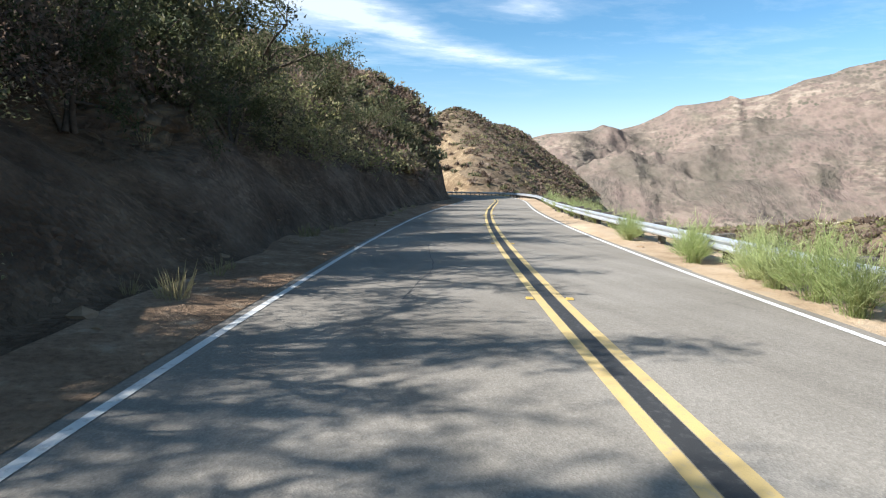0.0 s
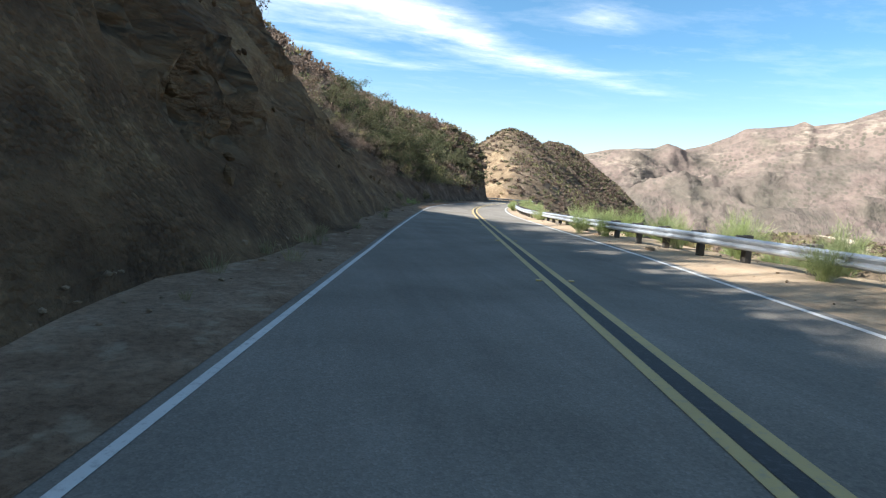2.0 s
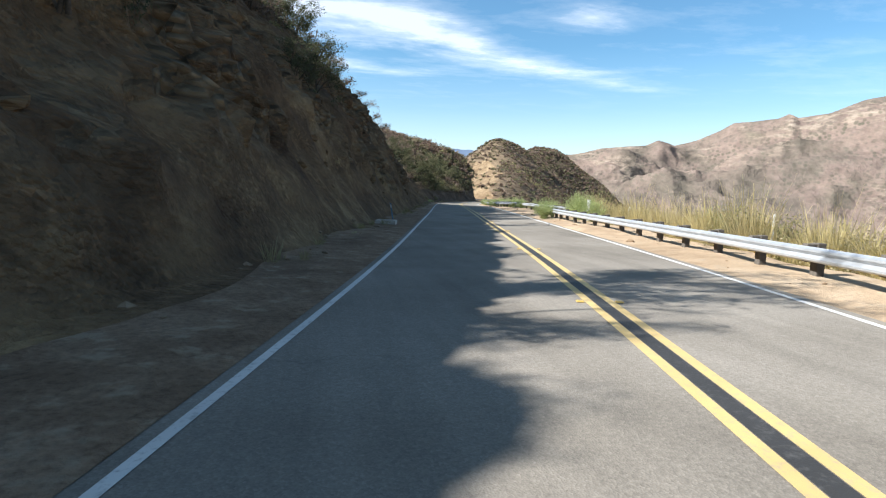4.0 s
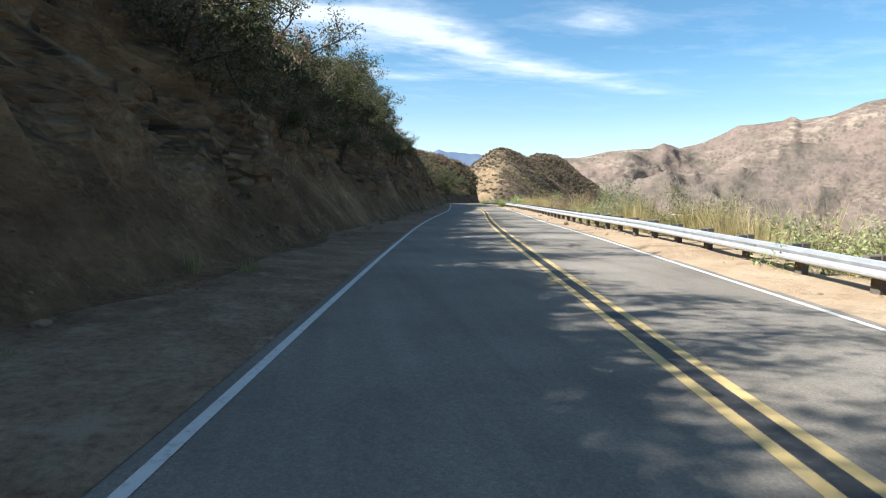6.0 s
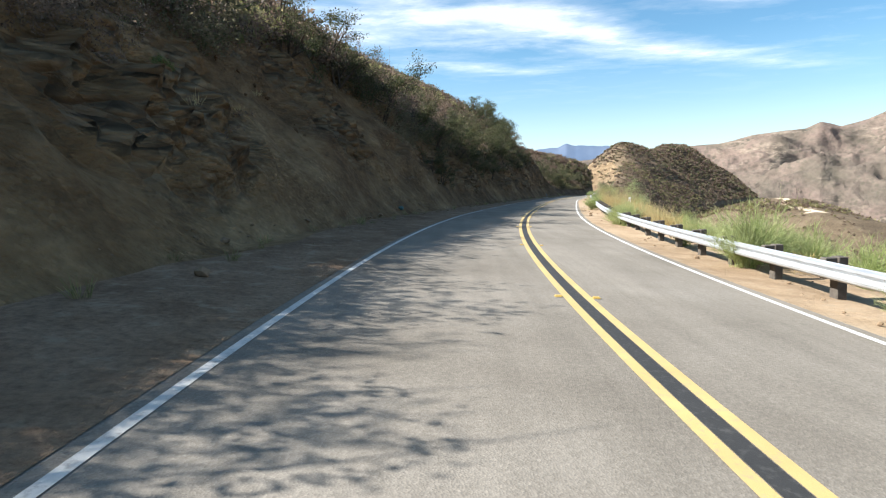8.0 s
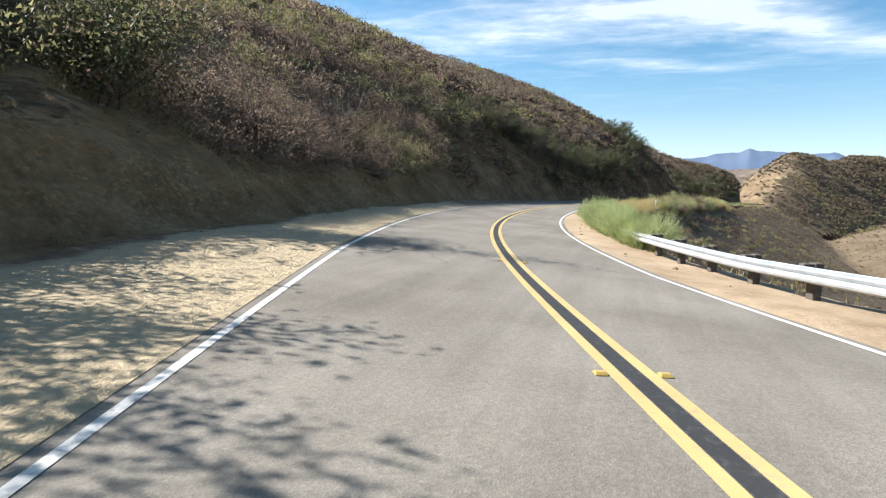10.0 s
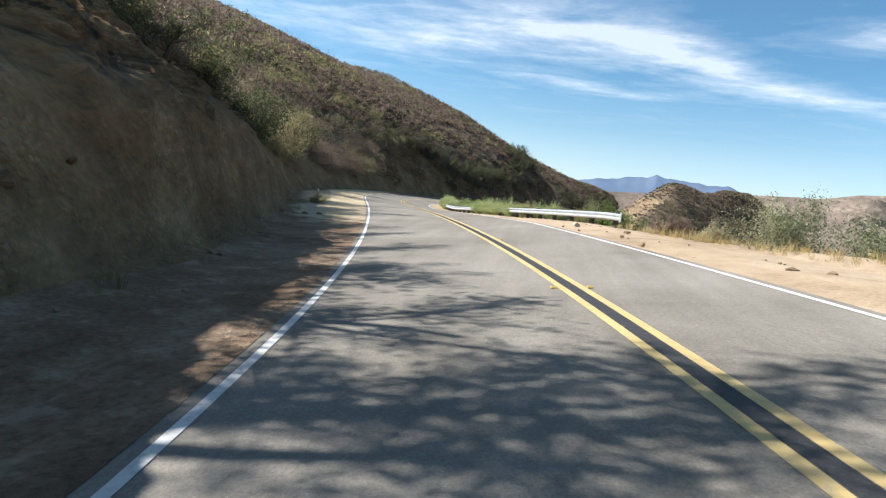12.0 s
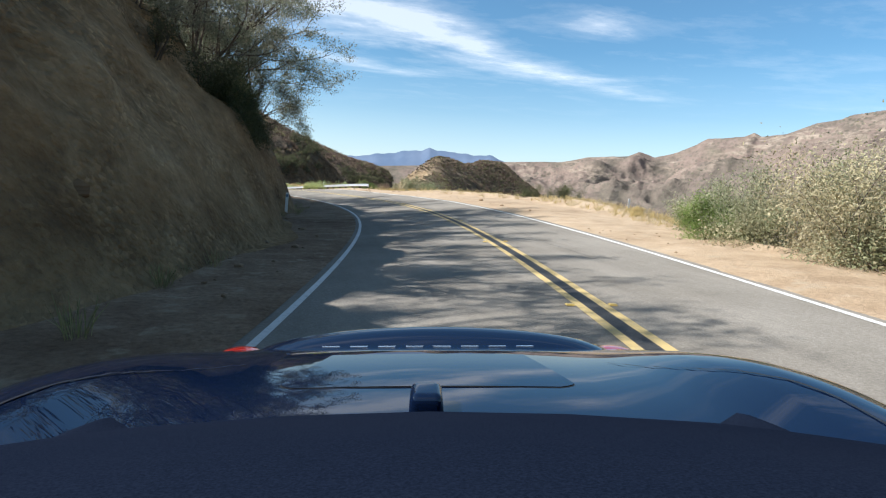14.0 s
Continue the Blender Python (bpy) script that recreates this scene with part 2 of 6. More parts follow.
def asphalt():
    m, g, b = material("asphalt", 0.92, 0, 0.08)
    p = place(g)
    stone = g.add("ShaderNodeTexVoronoi", Scale=70.0)
    g.put(stone.inputs["Vector"], p)
    fine = g.noise(p, 26.0, 4, 0.7)
    patch = g.noise(p, 0.35, 5, 0.6)
    c = g.ramp(patch, ((0.3, (0.152, 0.135, 0.113)), (0.5, (0.194, 0.174, 0.147)), (0.7, (0.229, 0.207, 0.177))))
    c = g.mix(0.8, c, g.ramp(stone.outputs["Color"], ((0.0, 0.8), (0.6, 1.0), (1.0, 1.22))), "MULTIPLY")
    c = g.mix(0.6, c, g.ramp(fine, ((0.3, 0.74), (0.7, 1.2))), "MULTIPLY")
    c = g.mix(0.7, c, g.ramp(g.noise(g.stretch(p, (2.2, 0.12, 1)), 1.0, 5, 0.65), ((0.3, 0.8), (0.7, 1.14))), "MULTIPLY")
    # old cracks, some sealed with tar
    warp = g.noise(p, 0.9, 4, 0.6)
    off = g.add("ShaderNodeCombineXYZ")
    g.put(off.inputs[0], g.math("MULTIPLY", warp, 1.3))
    g.put(off.inputs[1], g.math("MULTIPLY", g.noise(p, 0.8, 4, 0.7), 1.3))
    moved = g.add("ShaderNodeVectorMath")
    g.put(moved.inputs[0], p), g.put(moved.inputs[1], off.outputs[0])
    cell = g.tree.nodes.new("ShaderNodeTexVoronoi")
    cell.feature = "DISTANCE_TO_EDGE"
    cell.inputs["Scale"].default_value = 0.16
    g.put(cell.inputs["Vector"], moved.outputs[0])
    crack = g.ramp(cell.outputs["Distance"], ((0.0, 1.0), (0.0018, 0.8), (0.0036, 0.0)))
    crack = g.math("MULTIPLY", crack, g.ramp(g.noise(p, 0.11, 2, 0.5), ((0.58, 0.0), (0.64, 0.45))))
    c = g.mix(crack, c, (0.05, 0.048, 0.046))
    g.put(b.inputs["Base Color"], c)
    bump(g, b, g.math("ADD", stone.outputs["Distance"], g.math("MULTIPLY", crack, -1.5)), 0.2, 0.015)
    return m


def paint(name, colour, worn):
    m, g, b = material(name, 0.7, 0, 0.3)
    p = place(g)
    c = g.mix(g.ramp(g.noise(p, 14, 5, 0.7), ((0.52, 0.0), (0.72, 1.0))), colour, worn)
    c = g.mix(0.5, c, g.ramp(g.noise(p, 1.2, 4, 0.6), ((0.3, 0.75), (0.7, 1.1))), "MULTIPLY")
    g.put(b.inputs["Base Color"], c)
    bump(g, b, g.noise(p, 60, 3, 0.6), 0.25, 0.01)
    return m


def plain(name, colour, rough=0.6, metal=0.0, spec=0.4, mottle=0.25, scale=6.0, coat=0.0):
    m, g, b = material(name, rough, metal, spec)
    p = place(g)
    c = g.mix(mottle, colour, g.mix(0.7, colour, g.ramp(g.noise(p, scale, 5, 0.65), ((0.3, 0.35), (0.7, 1.4))), "MULTIPLY"))
    g.put(b.inputs["Base Color"], c)
    b.inputs["Coat Weight"].default_value = coat
    b.inputs["Coat Roughness"].default_value = 0.02
    return m


ASPHALT = asphalt()
WHITE = paint("white_road_paint", (0.55, 0.54, 0.51), (0.3, 0.29, 0.27))
YELLOW = paint("yellow_road_paint", (0.46, 0.335, 0.14), (0.33, 0.27, 0.17))
TAR = paint("black_sealed_strip", (0.032, 0.031, 0.03), (0.07, 0.068, 0.064))
DIRT = earth("tan_roadside_dirt", (0.255, 0.18, 0.115), (0.35, 0.258, 0.17), (0.43, 0.33, 0.23), grain=16, relief=0.35, harsh=0.4, spots=(0.30, 0.24, 0.17))
BANK = cut_earth()
UMBER = earth("brown_verge_dirt", (0.135, 0.087, 0.055), (0.215, 0.144, 0.093), (0.29, 0.207, 0.142), grain=12, relief=0.6, spots=(0.30, 0.24, 0.17), pale=(0.44, 0.35, 0.23))
SLOPE = earth("dry_hillside_soil", (0.085, 0.064, 0.043), (0.135, 0.1, 0.066), (0.2, 0.152, 0.1), grain=3, relief=0.6)
KNOLL = earth("scrubby_hill_soil", (0.08, 0.058, 0.038), (0.135, 0.099, 0.065), (0.2, 0.15, 0.1), grain=1.2, relief=0.8)
SANDSTONE = earth("ochre_sandstone_cut", (0.085, 0.056, 0.034), (0.18, 0.125, 0.075), (0.3, 0.225, 0.14), grain=0.5, relief=1.0, strata=2.2)
CHAPARRAL = leafy("green_chaparral_leaves", (0.06, 0.072, 0.032), (0.14, 0.148, 0.066), (0.23, 0.185, 0.115))
DRYBRUSH = leafy("dry_brown_brush", (0.082, 0.056, 0.042), (0.165, 0.114, 0.084), (0.25, 0.183, 0.135))
OLIVE = leafy("olive_brush_leaves", (0.11, 0.12, 0.045), (0.235, 0.232, 0.09), (0.31, 0.26, 0.14))
BROOM = leafy("bright_green_broom", (0.2, 0.25, 0.085), (0.33, 0.395, 0.15), (0.42, 0.45, 0.22))
STRAW = leafy("straw_yellow_grass", (0.32, 0.23, 0.09), (0.50, 0.38, 0.16), (0.56, 0.46, 0.25))
REED = leafy("yellow_green_reeds", (0.27, 0.225, 0.085), (0.42, 0.35, 0.15), (0.5, 0.41, 0.22))
FRESH = leafy("fresh_green_leaves", (0.08, 0.125, 0.03), (0.16, 0.23, 0.06), (0.23, 0.26, 0.1))
SAGE = leafy("grey_green_sage_leaves", (0.12, 0.145, 0.07), (0.25, 0.275, 0.15), (0.34, 0.32, 0.2))
CREAM = leafy("cream_seed_heads", (0.16, 0.15, 0.07), (0.36, 0.31, 0.18), (0.46, 0.40, 0.26))
WILLOW = leafy("grey_willow_leaves", (0.095, 0.115, 0.07), (0.2, 0.22, 0.14), (0.28, 0.26, 0.19))
OAK = leafy("dark_oak_leaves", (0.035, 0.048, 0.02), (0.075, 0.09, 0.038), (0.12, 0.115, 0.06))
BARK = plain("grey_brown_bark", (0.10, 0.08, 0.062), 0.9, 0, 0.1, 0.8, 9)
TWIG = plain("bleached_twigs", (0.17, 0.145, 0.12), 0.9, 0, 0.1, 0.6, 9)
STEEL = plain("galvanised_steel", (0.46, 0.48, 0.5), 0.5, 0.6, 0.5, 0.35, 3)
POST = plain("weathered_dark_post", (0.10, 0.088, 0.075), 0.85, 0, 0.2, 0.7, 8)
MARKER_WHITE = plain("white_marker_plastic", (0.74, 0.74, 0.72), 0.55, 0, 0.4, 0.2, 6)
MARKER_BLUE = plain("blue_marker_plate", (0.09, 0.17, 0.25), 0.5, 0, 0.4, 0.2, 6)
REFLECT = plain("amber_reflector", (0.40, 0.27, 0.07), 0.35, 0, 0.6, 0.15, 20)
CONCRETE = plain("pale_concrete", (0.42, 0.39, 0.34), 0.9, 0, 0.2, 0.6, 5)
STONE = plain("tan_stones", (0.24, 0.17, 0.11), 0.95, 0, 0.1, 0.8, 4)
TRACK = earth("pale_dirt_track", (0.42, 0.33, 0.23), (0.52, 0.42, 0.31), (0.6, 0.5, 0.38), grain=2, relief=0.3)


# ------------------------------------------------------------------ mesh helpers
def mesh_of(name, verts, faces, mats, smooth=False, slots=None):
    """A mesh from arrays; every face has the same number of corners."""
    verts, faces = np.asarray(verts, np.float32), np.asarray(faces, np.int32)
    me = bpy.data.meshes.new(name)
    count, corners = faces.shape
    me.vertices.add(len(verts)), me.loops.add(count * corners), me.polygons.add(count)
    me.vertices.foreach_set("co", verts.ravel())
    me.loops.foreach_set("vertex_index", faces.ravel())
    me.polygons.foreach_set("loop_start", np.arange(count, dtype=np.int32) * corners)
    me.polygons.foreach_set("use_smooth", np.full(count, smooth))
    for m in mats if isinstance(mats, (list, tuple)) else [mats]:
        me.materials.append(m)
    if slots is not None:
        me.polygons.foreach_set("material_index", np.asarray(slots, np.int32))
    me.update(calc_edges=True)
    return me


def sheet(rows, cols):
    """Faces of a grid of rows x cols points."""
    a = (np.arange(rows - 1)[:, None] * cols + np.arange(cols - 1)[None, :]).ravel()
    return np.stack([a, a + 1, a + cols + 1, a + cols], 1)


def part(name, bm, mat, parent=None, label="", smooth=False):
    """Links a bmesh as one mesh object under a thing."""
    me = bpy.data.meshes.new(name)
    bm.to_mesh(me), bm.free()
    me.materials.append(mat)
    for f in me.polygons:
        f.use_smooth = smooth
    ob = new(name, me)
    ob.parent = parent
    return tagged(ob, label)


def piece(name, me, parent, m=None, label=""):
    ob = new(name, me)
    ob.parent = parent
    if m is not None:
        ob.matrix_basis = m
    return tagged(ob, label)


def wobble(points, scale, seed=0.0, octaves=3):
    """Smooth noise, about -1 to 1, for an array of points."""
    pts = np.asarray(points, float) * scale + seed
    total = np.zeros(len(pts))
    rng = np.random.RandomState(int(seed * 7) + 5)
    amp = 1.0
    for k in range(octaves):
        for j in range(4):
            d = rng.normal(size=3)
            d /= np.linalg.norm(d)
            total += amp * np.sin(pts @ (d * rng.uniform(0.7, 1.6) * 2 ** k) + rng.uniform(0, 6.28)
                                  + 1.3 * np.sin(pts @ (np.roll(d, 1) * 1.7 * 2 ** k) + rng.uniform(0, 6.28))) * 0.35
        amp *= 0.5
    return total


def lattice(p, seed):
    """Gradient noise, about -1 to 1, for an array of points."""
    base = np.floor(p).astype(np.int64)
    f = p - base
    u = f * f * f * (f * (f * 6 - 15) + 10)
    total = np.zeros(len(p))
    for i in (0, 1):
        for j in (0, 1):
            for k in (0, 1):
                c = base + (i, j, k)
                h = (c[:, 0] * 374761393 + c[:, 1] * 668265263 + c[:, 2] * 2147483647 + seed * 1274126177) & 0xFFFFFFFF
                h = ((h ^ (h >> 13)) * 1103515245) & 0xFFFFFFFF
                h = ((h ^ (h >> 16)) * 2246822519) & 0xFFFFFFFF
                up = ((h >> 8) & 1023) / 511.5 - 1
                turn = ((h >> 18) & 1023) * (2 * np.pi / 1024)
                flat = np.sqrt(np.maximum(1 - up * up, 0))
                dot = flat * np.cos(turn) * (f[:, 0] - i) + flat * np.sin(turn) * (f[:, 1] - j) + up * (f[:, 2] - k)
                wx, wy, wz = (u[:, n] if q else 1 - u[:, n] for n, q in enumerate((i, j, k)))
                total += dot * wx * wy * wz
    return total * 1.5


def rough(points, size, seed=1, octaves=4, gain=0.5, ridged=False):
    """Layered noise with features about size metres wide; ridged: sharp crests, 0 to 1."""
    p = np.asarray(points, float) / size
    total, amp, norm = np.zeros(len(p)), 1.0, 0.0
    for k in range(octaves):
        q = lattice(p * 2.03 ** k + 17.3 * k, seed + k)
        total += amp * ((1.06 - np.sqrt(q * q + 0.012)) ** 2 if ridged else q)
        norm += amp
        amp *= gain
    return total / norm


# ------------------------------------------------------------------ the road's line
# bend (hundredths of a radian per metre) every 10 m, height and cross-fall every 30 m, from -200 m on
BEND = (0.235, 0.083, -0.069, -0.225, -0.385, -0.55, -0.717, -0.883, -1.037, -1.167, -1.251, -1.265, -1.173, -0.933, -0.532, -0.083, 0.267, 0.356,
        0.245, 0.372, 0.358, 0.384, 0.118, 0.068, 0.108, -0.074, -0.074, 0.048, 0.004, -0.267, -0.231, 0.095, 0.297, 0.186, 0.028, 0.17, 0.548,
        0.602, 0.665, 0.654, 0.821, 1.124, 0.808, -0.096, -0.313, -0.156, -0.629, -1.075, -0.912, -0.954, -0.721, -0.53, -0.344, -0.157)
RISE = (-0.9, -0.6, -0.3, 0.0, 0.3, 0.57, 0.81, 1.13, 1.47, 1.6, 1.75, 1.84, 1.69, 1.54, 1.4, 1.67, 1.5, 1.07, 0.77)
FALL = (-0.0019, -0.0024, -0.0035, -0.0055, -0.0089, -0.0029, 0.0079, 0.03, -0.0362, -0.0278, -0.0072, -0.0206, 0.0369, 0.0754, 0.057, -0.1375,
        -0.127, -0.045, -0.0361)
ALONG = np.arange(-200.0, 350.5, 1.0)
_k = np.interp(ALONG, np.arange(-200, 340, 10.0), BEND) * 0.01
HEAD = np.concatenate([[0], np.cumsum((_k[1:] + _k[:-1]) / 2)])
HEAD += -0.29443538 - np.interp(0, ALONG, HEAD)
_dx, _dy = np.sin(HEAD), -np.cos(HEAD)
LINE_X = np.concatenate([[0], np.cumsum((_dx[1:] + _dx[:-1]) / 2)])
LINE_Y = np.concatenate([[0], np.cumsum((_dy[1:] + _dy[:-1]) / 2)])
LINE_X -= np.interp(0, ALONG, LINE_X)
LINE_Y -= np.interp(0, ALONG, LINE_Y)
_ker = np.hanning(31) / np.hanning(31).sum()
LINE_Z = np.convolve(np.pad(np.interp(ALONG, np.arange(-200, 341, 30.0), RISE), 15, mode="edge"), _ker, "valid")
LINE_B = np.interp(ALONG, np.arange(-200, 341, 30.0), FALL)


def on_road(w, o, up=0.0):
    """World points w metres along the line, o metres to its left side, up above the road's plane."""
    w, o = np.broadcast_arrays(np.asarray(w, float), np.asarray(o, float))
    h = np.interp(w, ALONG, HEAD)
    x = np.interp(w, ALONG, LINE_X) - np.cos(h) * o
    y = np.interp(w, ALONG, LINE_Y) - np.sin(h) * o
    z = np.interp(w, ALONG, LINE_Z) + np.interp(w, ALONG, LINE_B) * np.clip(o, -4.5, 5.5) + up
    return np.stack([x, y, z], -1)


def road_turn(w):
    return math.degrees(float(np.interp(w, ALONG, HEAD)))


def road_coords(x, y):
    """Nearest place on the line, and the offset to its left, for arrays of points."""
    x, y = np.ravel(x), np.ravel(y)
    w, o = np.empty(len(x)), np.empty(len(x))
    for a in range(0, len(x), 20000):
        b = slice(a, a + 20000)
        j = ((x[b, None] - LINE_X[None]) ** 2 + (y[b, None] - LINE_Y[None]) ** 2).argmin(1)
        dx, dy, h = x[b] - LINE_X[j], y[b] - LINE_Y[j], HEAD[j]
        w[b] = ALONG[j] - np.clip(-np.sin(h) * dx + np.cos(h) * dy, -1, 1)
        side = -(np.cos(h) * dx + np.sin(h) * dy)
        o[b] = np.where(side >= 0, 1, -1) * np.hypot(dx, dy)
    return w, o


def along(values):
    return lambda w: np.interp(w, np.linspace(-200, 350, len(values)), values)


# from -200 to 350 m in steps of 25 m: foot of the bank, how bare and steep it is, its height
_foot = along((5.6, 5.6, 5.6, 5.6, 5.6, 5.6, 5.6, 5.5, 5.2, 5.2, 5.3, 5.8, 5.7, 5.8, 6.2, 6.4, 6.2, 6.7, 7.0, 6.5, 5.6, 5.4, 5.4))
BARE = along((0, 0, 0, 0, 0, 0, 0, 0, 0, 0.7, 1, 1, 0.9, 0.4, 0.7, 0.5, 0.1, 0.2, 0.7, 0.9, 1, 1, 1))
_tall = along((0.6, 0.7, 0.8, 0.88, 0.9, 0.9, 0.88, 0.85, 0.85, 1.05, 1.1, 1.0, 0.96, 1.0, 1.0, 0.92, 0.78, 0.78, 0.8, 0.9, 0.9, 0.86, 0.86))


def FOOT(w):
    """Offset of the bank's foot, with a wide dirt bay past the bend and a hollow by the marker post."""
    return _foot(w) + 1.9 * np.exp(-((w - 231) / 13) ** 2) + 1.1 * np.exp(-((w - 288) / 5) ** 2)


def TALL(w):
    """The bank's height: a shoulder before the long straight, a saddle at its start."""
    return _tall(w) + 0.15 * np.exp(-((w + 21) / 12) ** 2) - 0.19 * np.exp(-((w - 16) / 7.5) ** 2)


RIGHT_EDGE = along((6, 6, 6, 6, 6, 5.2, 5.0, 5.0, 5.0, 5.4, 7.2, 6.0, 5.6, 5.4, 5.4, 5.4, 5.2, 5.4, 6.5, 13.0, 6.8, 5.8, 5.6))


def left_rise(w, o):
    """Height of the left side above the road's edge."""
    d = np.maximum(o - FOOT(w), 0)
    shrubby = np.interp(d, (0, 1.6, 3.2, 6.5, 10.5, 16.5, 24.5, 40, 75, 130, 220, 400), (0, 2.2, 3.5, 6.7, 10.2, 15.0, 20.5, 29, 43, 52, 56, 40))
    bare = np.interp(d, (0, 0.7, 3.5, 6.5, 10.5, 16.5, 24.5, 40, 75, 130, 220, 400), (0, 0.9, 5.6, 9.6, 13.2, 17.6, 22.3, 30, 43, 52, 56, 40))
    f = BARE(w)
    # the bank lies back where the road straightens past the turnout
    back = np.clip((w - 290) / 8, 0, 1) * np.clip((d - 4) / 4, 0, 1)
    rise = (shrubby * (1 - f) + bare * f) * TALL(w) - 2.2 * back
    # a sheer lower face round the last bend
    rise = rise + np.interp(w, (226, 238, 292, 300, 314), (0, 1, 1, 0.6, 0.3)) * np.interp(d, (0, 0.3, 0.9, 2, 3.5, 5.5), (0, 0.6, 1.5, 1.15, 0.5, 0))
    # the steep-fronted spur that the road swings round at the far bend
    spur = np.interp(d, (0, 0.8, 2.5, 5, 9, 16, 24, 40, 75, 130, 220, 400), (0, 4.6, 10.4, 13.2, 15.2, 17.6, 19.6, 23, 29, 34, 37, 30))
    g = np.clip((-58 - w) / 22, 0, 1)
    return rise * (1 - g) + spur * g


def right_drop(w, o):
    d = np.maximum(-o - RIGHT_EDGE(w), 0)
    return np.interp(d, (0, 1.0, 6, 25, 70, 200, 500), (0, 0.45, 3.6, 15, 36, 62, 75))


def ridge_height(x, y, ridge, slope, blunt=260):
    """Height of the highest of cones whose tops run along a line of (x, y, z)."""
    best = np.full(len(x), -1e3)
    for (ax, ay, az), (bx, by, bz) in zip(ridge[:-1], ridge[1:]):
        t = np.clip(((x - ax) * (bx - ax) + (y - ay) * (by - ay)) / ((bx - ax) ** 2 + (by - ay) ** 2), 0, 1)
        d = np.hypot(x - ax - t * (bx - ax), y - ay - t * (by - ay))
        best = np.maximum(best, az + t * (bz - az) - slope * (np.sqrt(d * d + blunt) - blunt ** 0.5))
    return best


KNOLL_RIDGE = ((44, 118, 3), (50, 132, 8), (60, 160, 13), (76, 208, 20), (88, 256, 31), (96, 279, 39.5), (104, 298, 40.5), (120, 325, 38), (152, 375, 37), (178, 420, 44),
               (200, 458, 49.5), (222, 492, 51.5), (236, 512, 50))
SPUR_RIDGE = ((90, 20, -7), (94, 51.5, -2.5), (97, 74, -5), (100, 93, -7.6), (106, 108, -9), (118, 130, -12), (150, 170, -20))


def knoll_height(x, y, w, o):
    h = ridge_height(x, y, KNOLL_RIDGE, 0.84, 70)
    cut = np.where(o < 0, 2.6 * np.maximum(-o - 11.5, -3), np.where(o < 90, -50, 10))
    return np.minimum(h, cut - 0.2)


def ground_height(x, y):
    x, y = np.ravel(x), np.ravel(y)
    w, o = road_coords(x, y)
    base = np.interp(w, ALONG, LINE_Z) + np.interp(w, ALONG, LINE_B) * np.clip(o, -4.5, 5.5)
    z = base + np.where(o > 0, left_rise(w, o), -right_drop(w, o))
    z = np.maximum(z, knoll_height(x, y, w, o))
    z = np.maximum(z, np.where(o < -20, ridge_height(x, y, SPUR_RIDGE, 0.5), -99))
    return z, w, o


# ------------------------------------------------------------------ ground, out to the horizon
def spread(lo, hi, step, far):
    mid = list(np.arange(lo, hi + 0.1, step))
    d, grow = step, []
    while sum(grow) < far:
        d *= 1.13
        grow.append(d)
    return np.array([lo - v for v in np.cumsum(grow)[::-1]] + mid + [hi + v for v in np.cumsum(grow)])


def build_ground():
    xs, ys = spread(-100, 130, 3.0, 4200), spread(-370, 240, 3.0, 4200)
    gx, gy = np.meshgrid(xs, ys)
    z, w, o = ground_height(gx, gy)
    # the scrub hill has a skin of its own above this sheet
    hill_z = knoll_height(gx.ravel(), gy.ravel(), w, o)
    z = np.where((z < hill_z + 0.02) & (o < -8), z - 4.0, z)
    z = np.where(np.abs(o) > 700, np.maximum(z - 20, -75), z)
    inside = np.clip(np.minimum((26 - o) / 6, (o + RIGHT_EDGE(w) + 1.6) / 1.5), 0, 1)
    z = z - 1.7 * inside
    pts = np.stack([gx.ravel(), gy.ravel(), z], 1)
    rough = np.clip((np.abs(o) - 28) / 20, 0, 1)
    pts[:, 2] += wobble(pts * (1, 1, 0), 0.07, 1.0) * 0.9 * rough
    faces = sheet(len(ys), len(xs))
    # the pale dirt track on the crest of the lower spur
    tx = np.concatenate([np.linspace(a[0], b[0], 20) for a, b in zip(SPUR_RIDGE[:-1], SPUR_RIDGE[1:])])
    ty = np.concatenate([np.linspace(a[1], b[1], 20) for a, b in zip(SPUR_RIDGE[:-1], SPUR_RIDGE[1:])])
    mid = pts[faces].mean(1)
    slot = np.array([(abs(tx - x) + abs(ty - y)).min() < 3.2 if 80 < x < 155 and 15 < y < 175 else False for x, y, _ in mid])
    me = mesh_of("ground", pts, faces, [SLOPE, TRACK], True, slot.astype(int))
    tagged(new("ground", me), "dry brown canyon slopes with thin scrub", "ground", kind="structure")


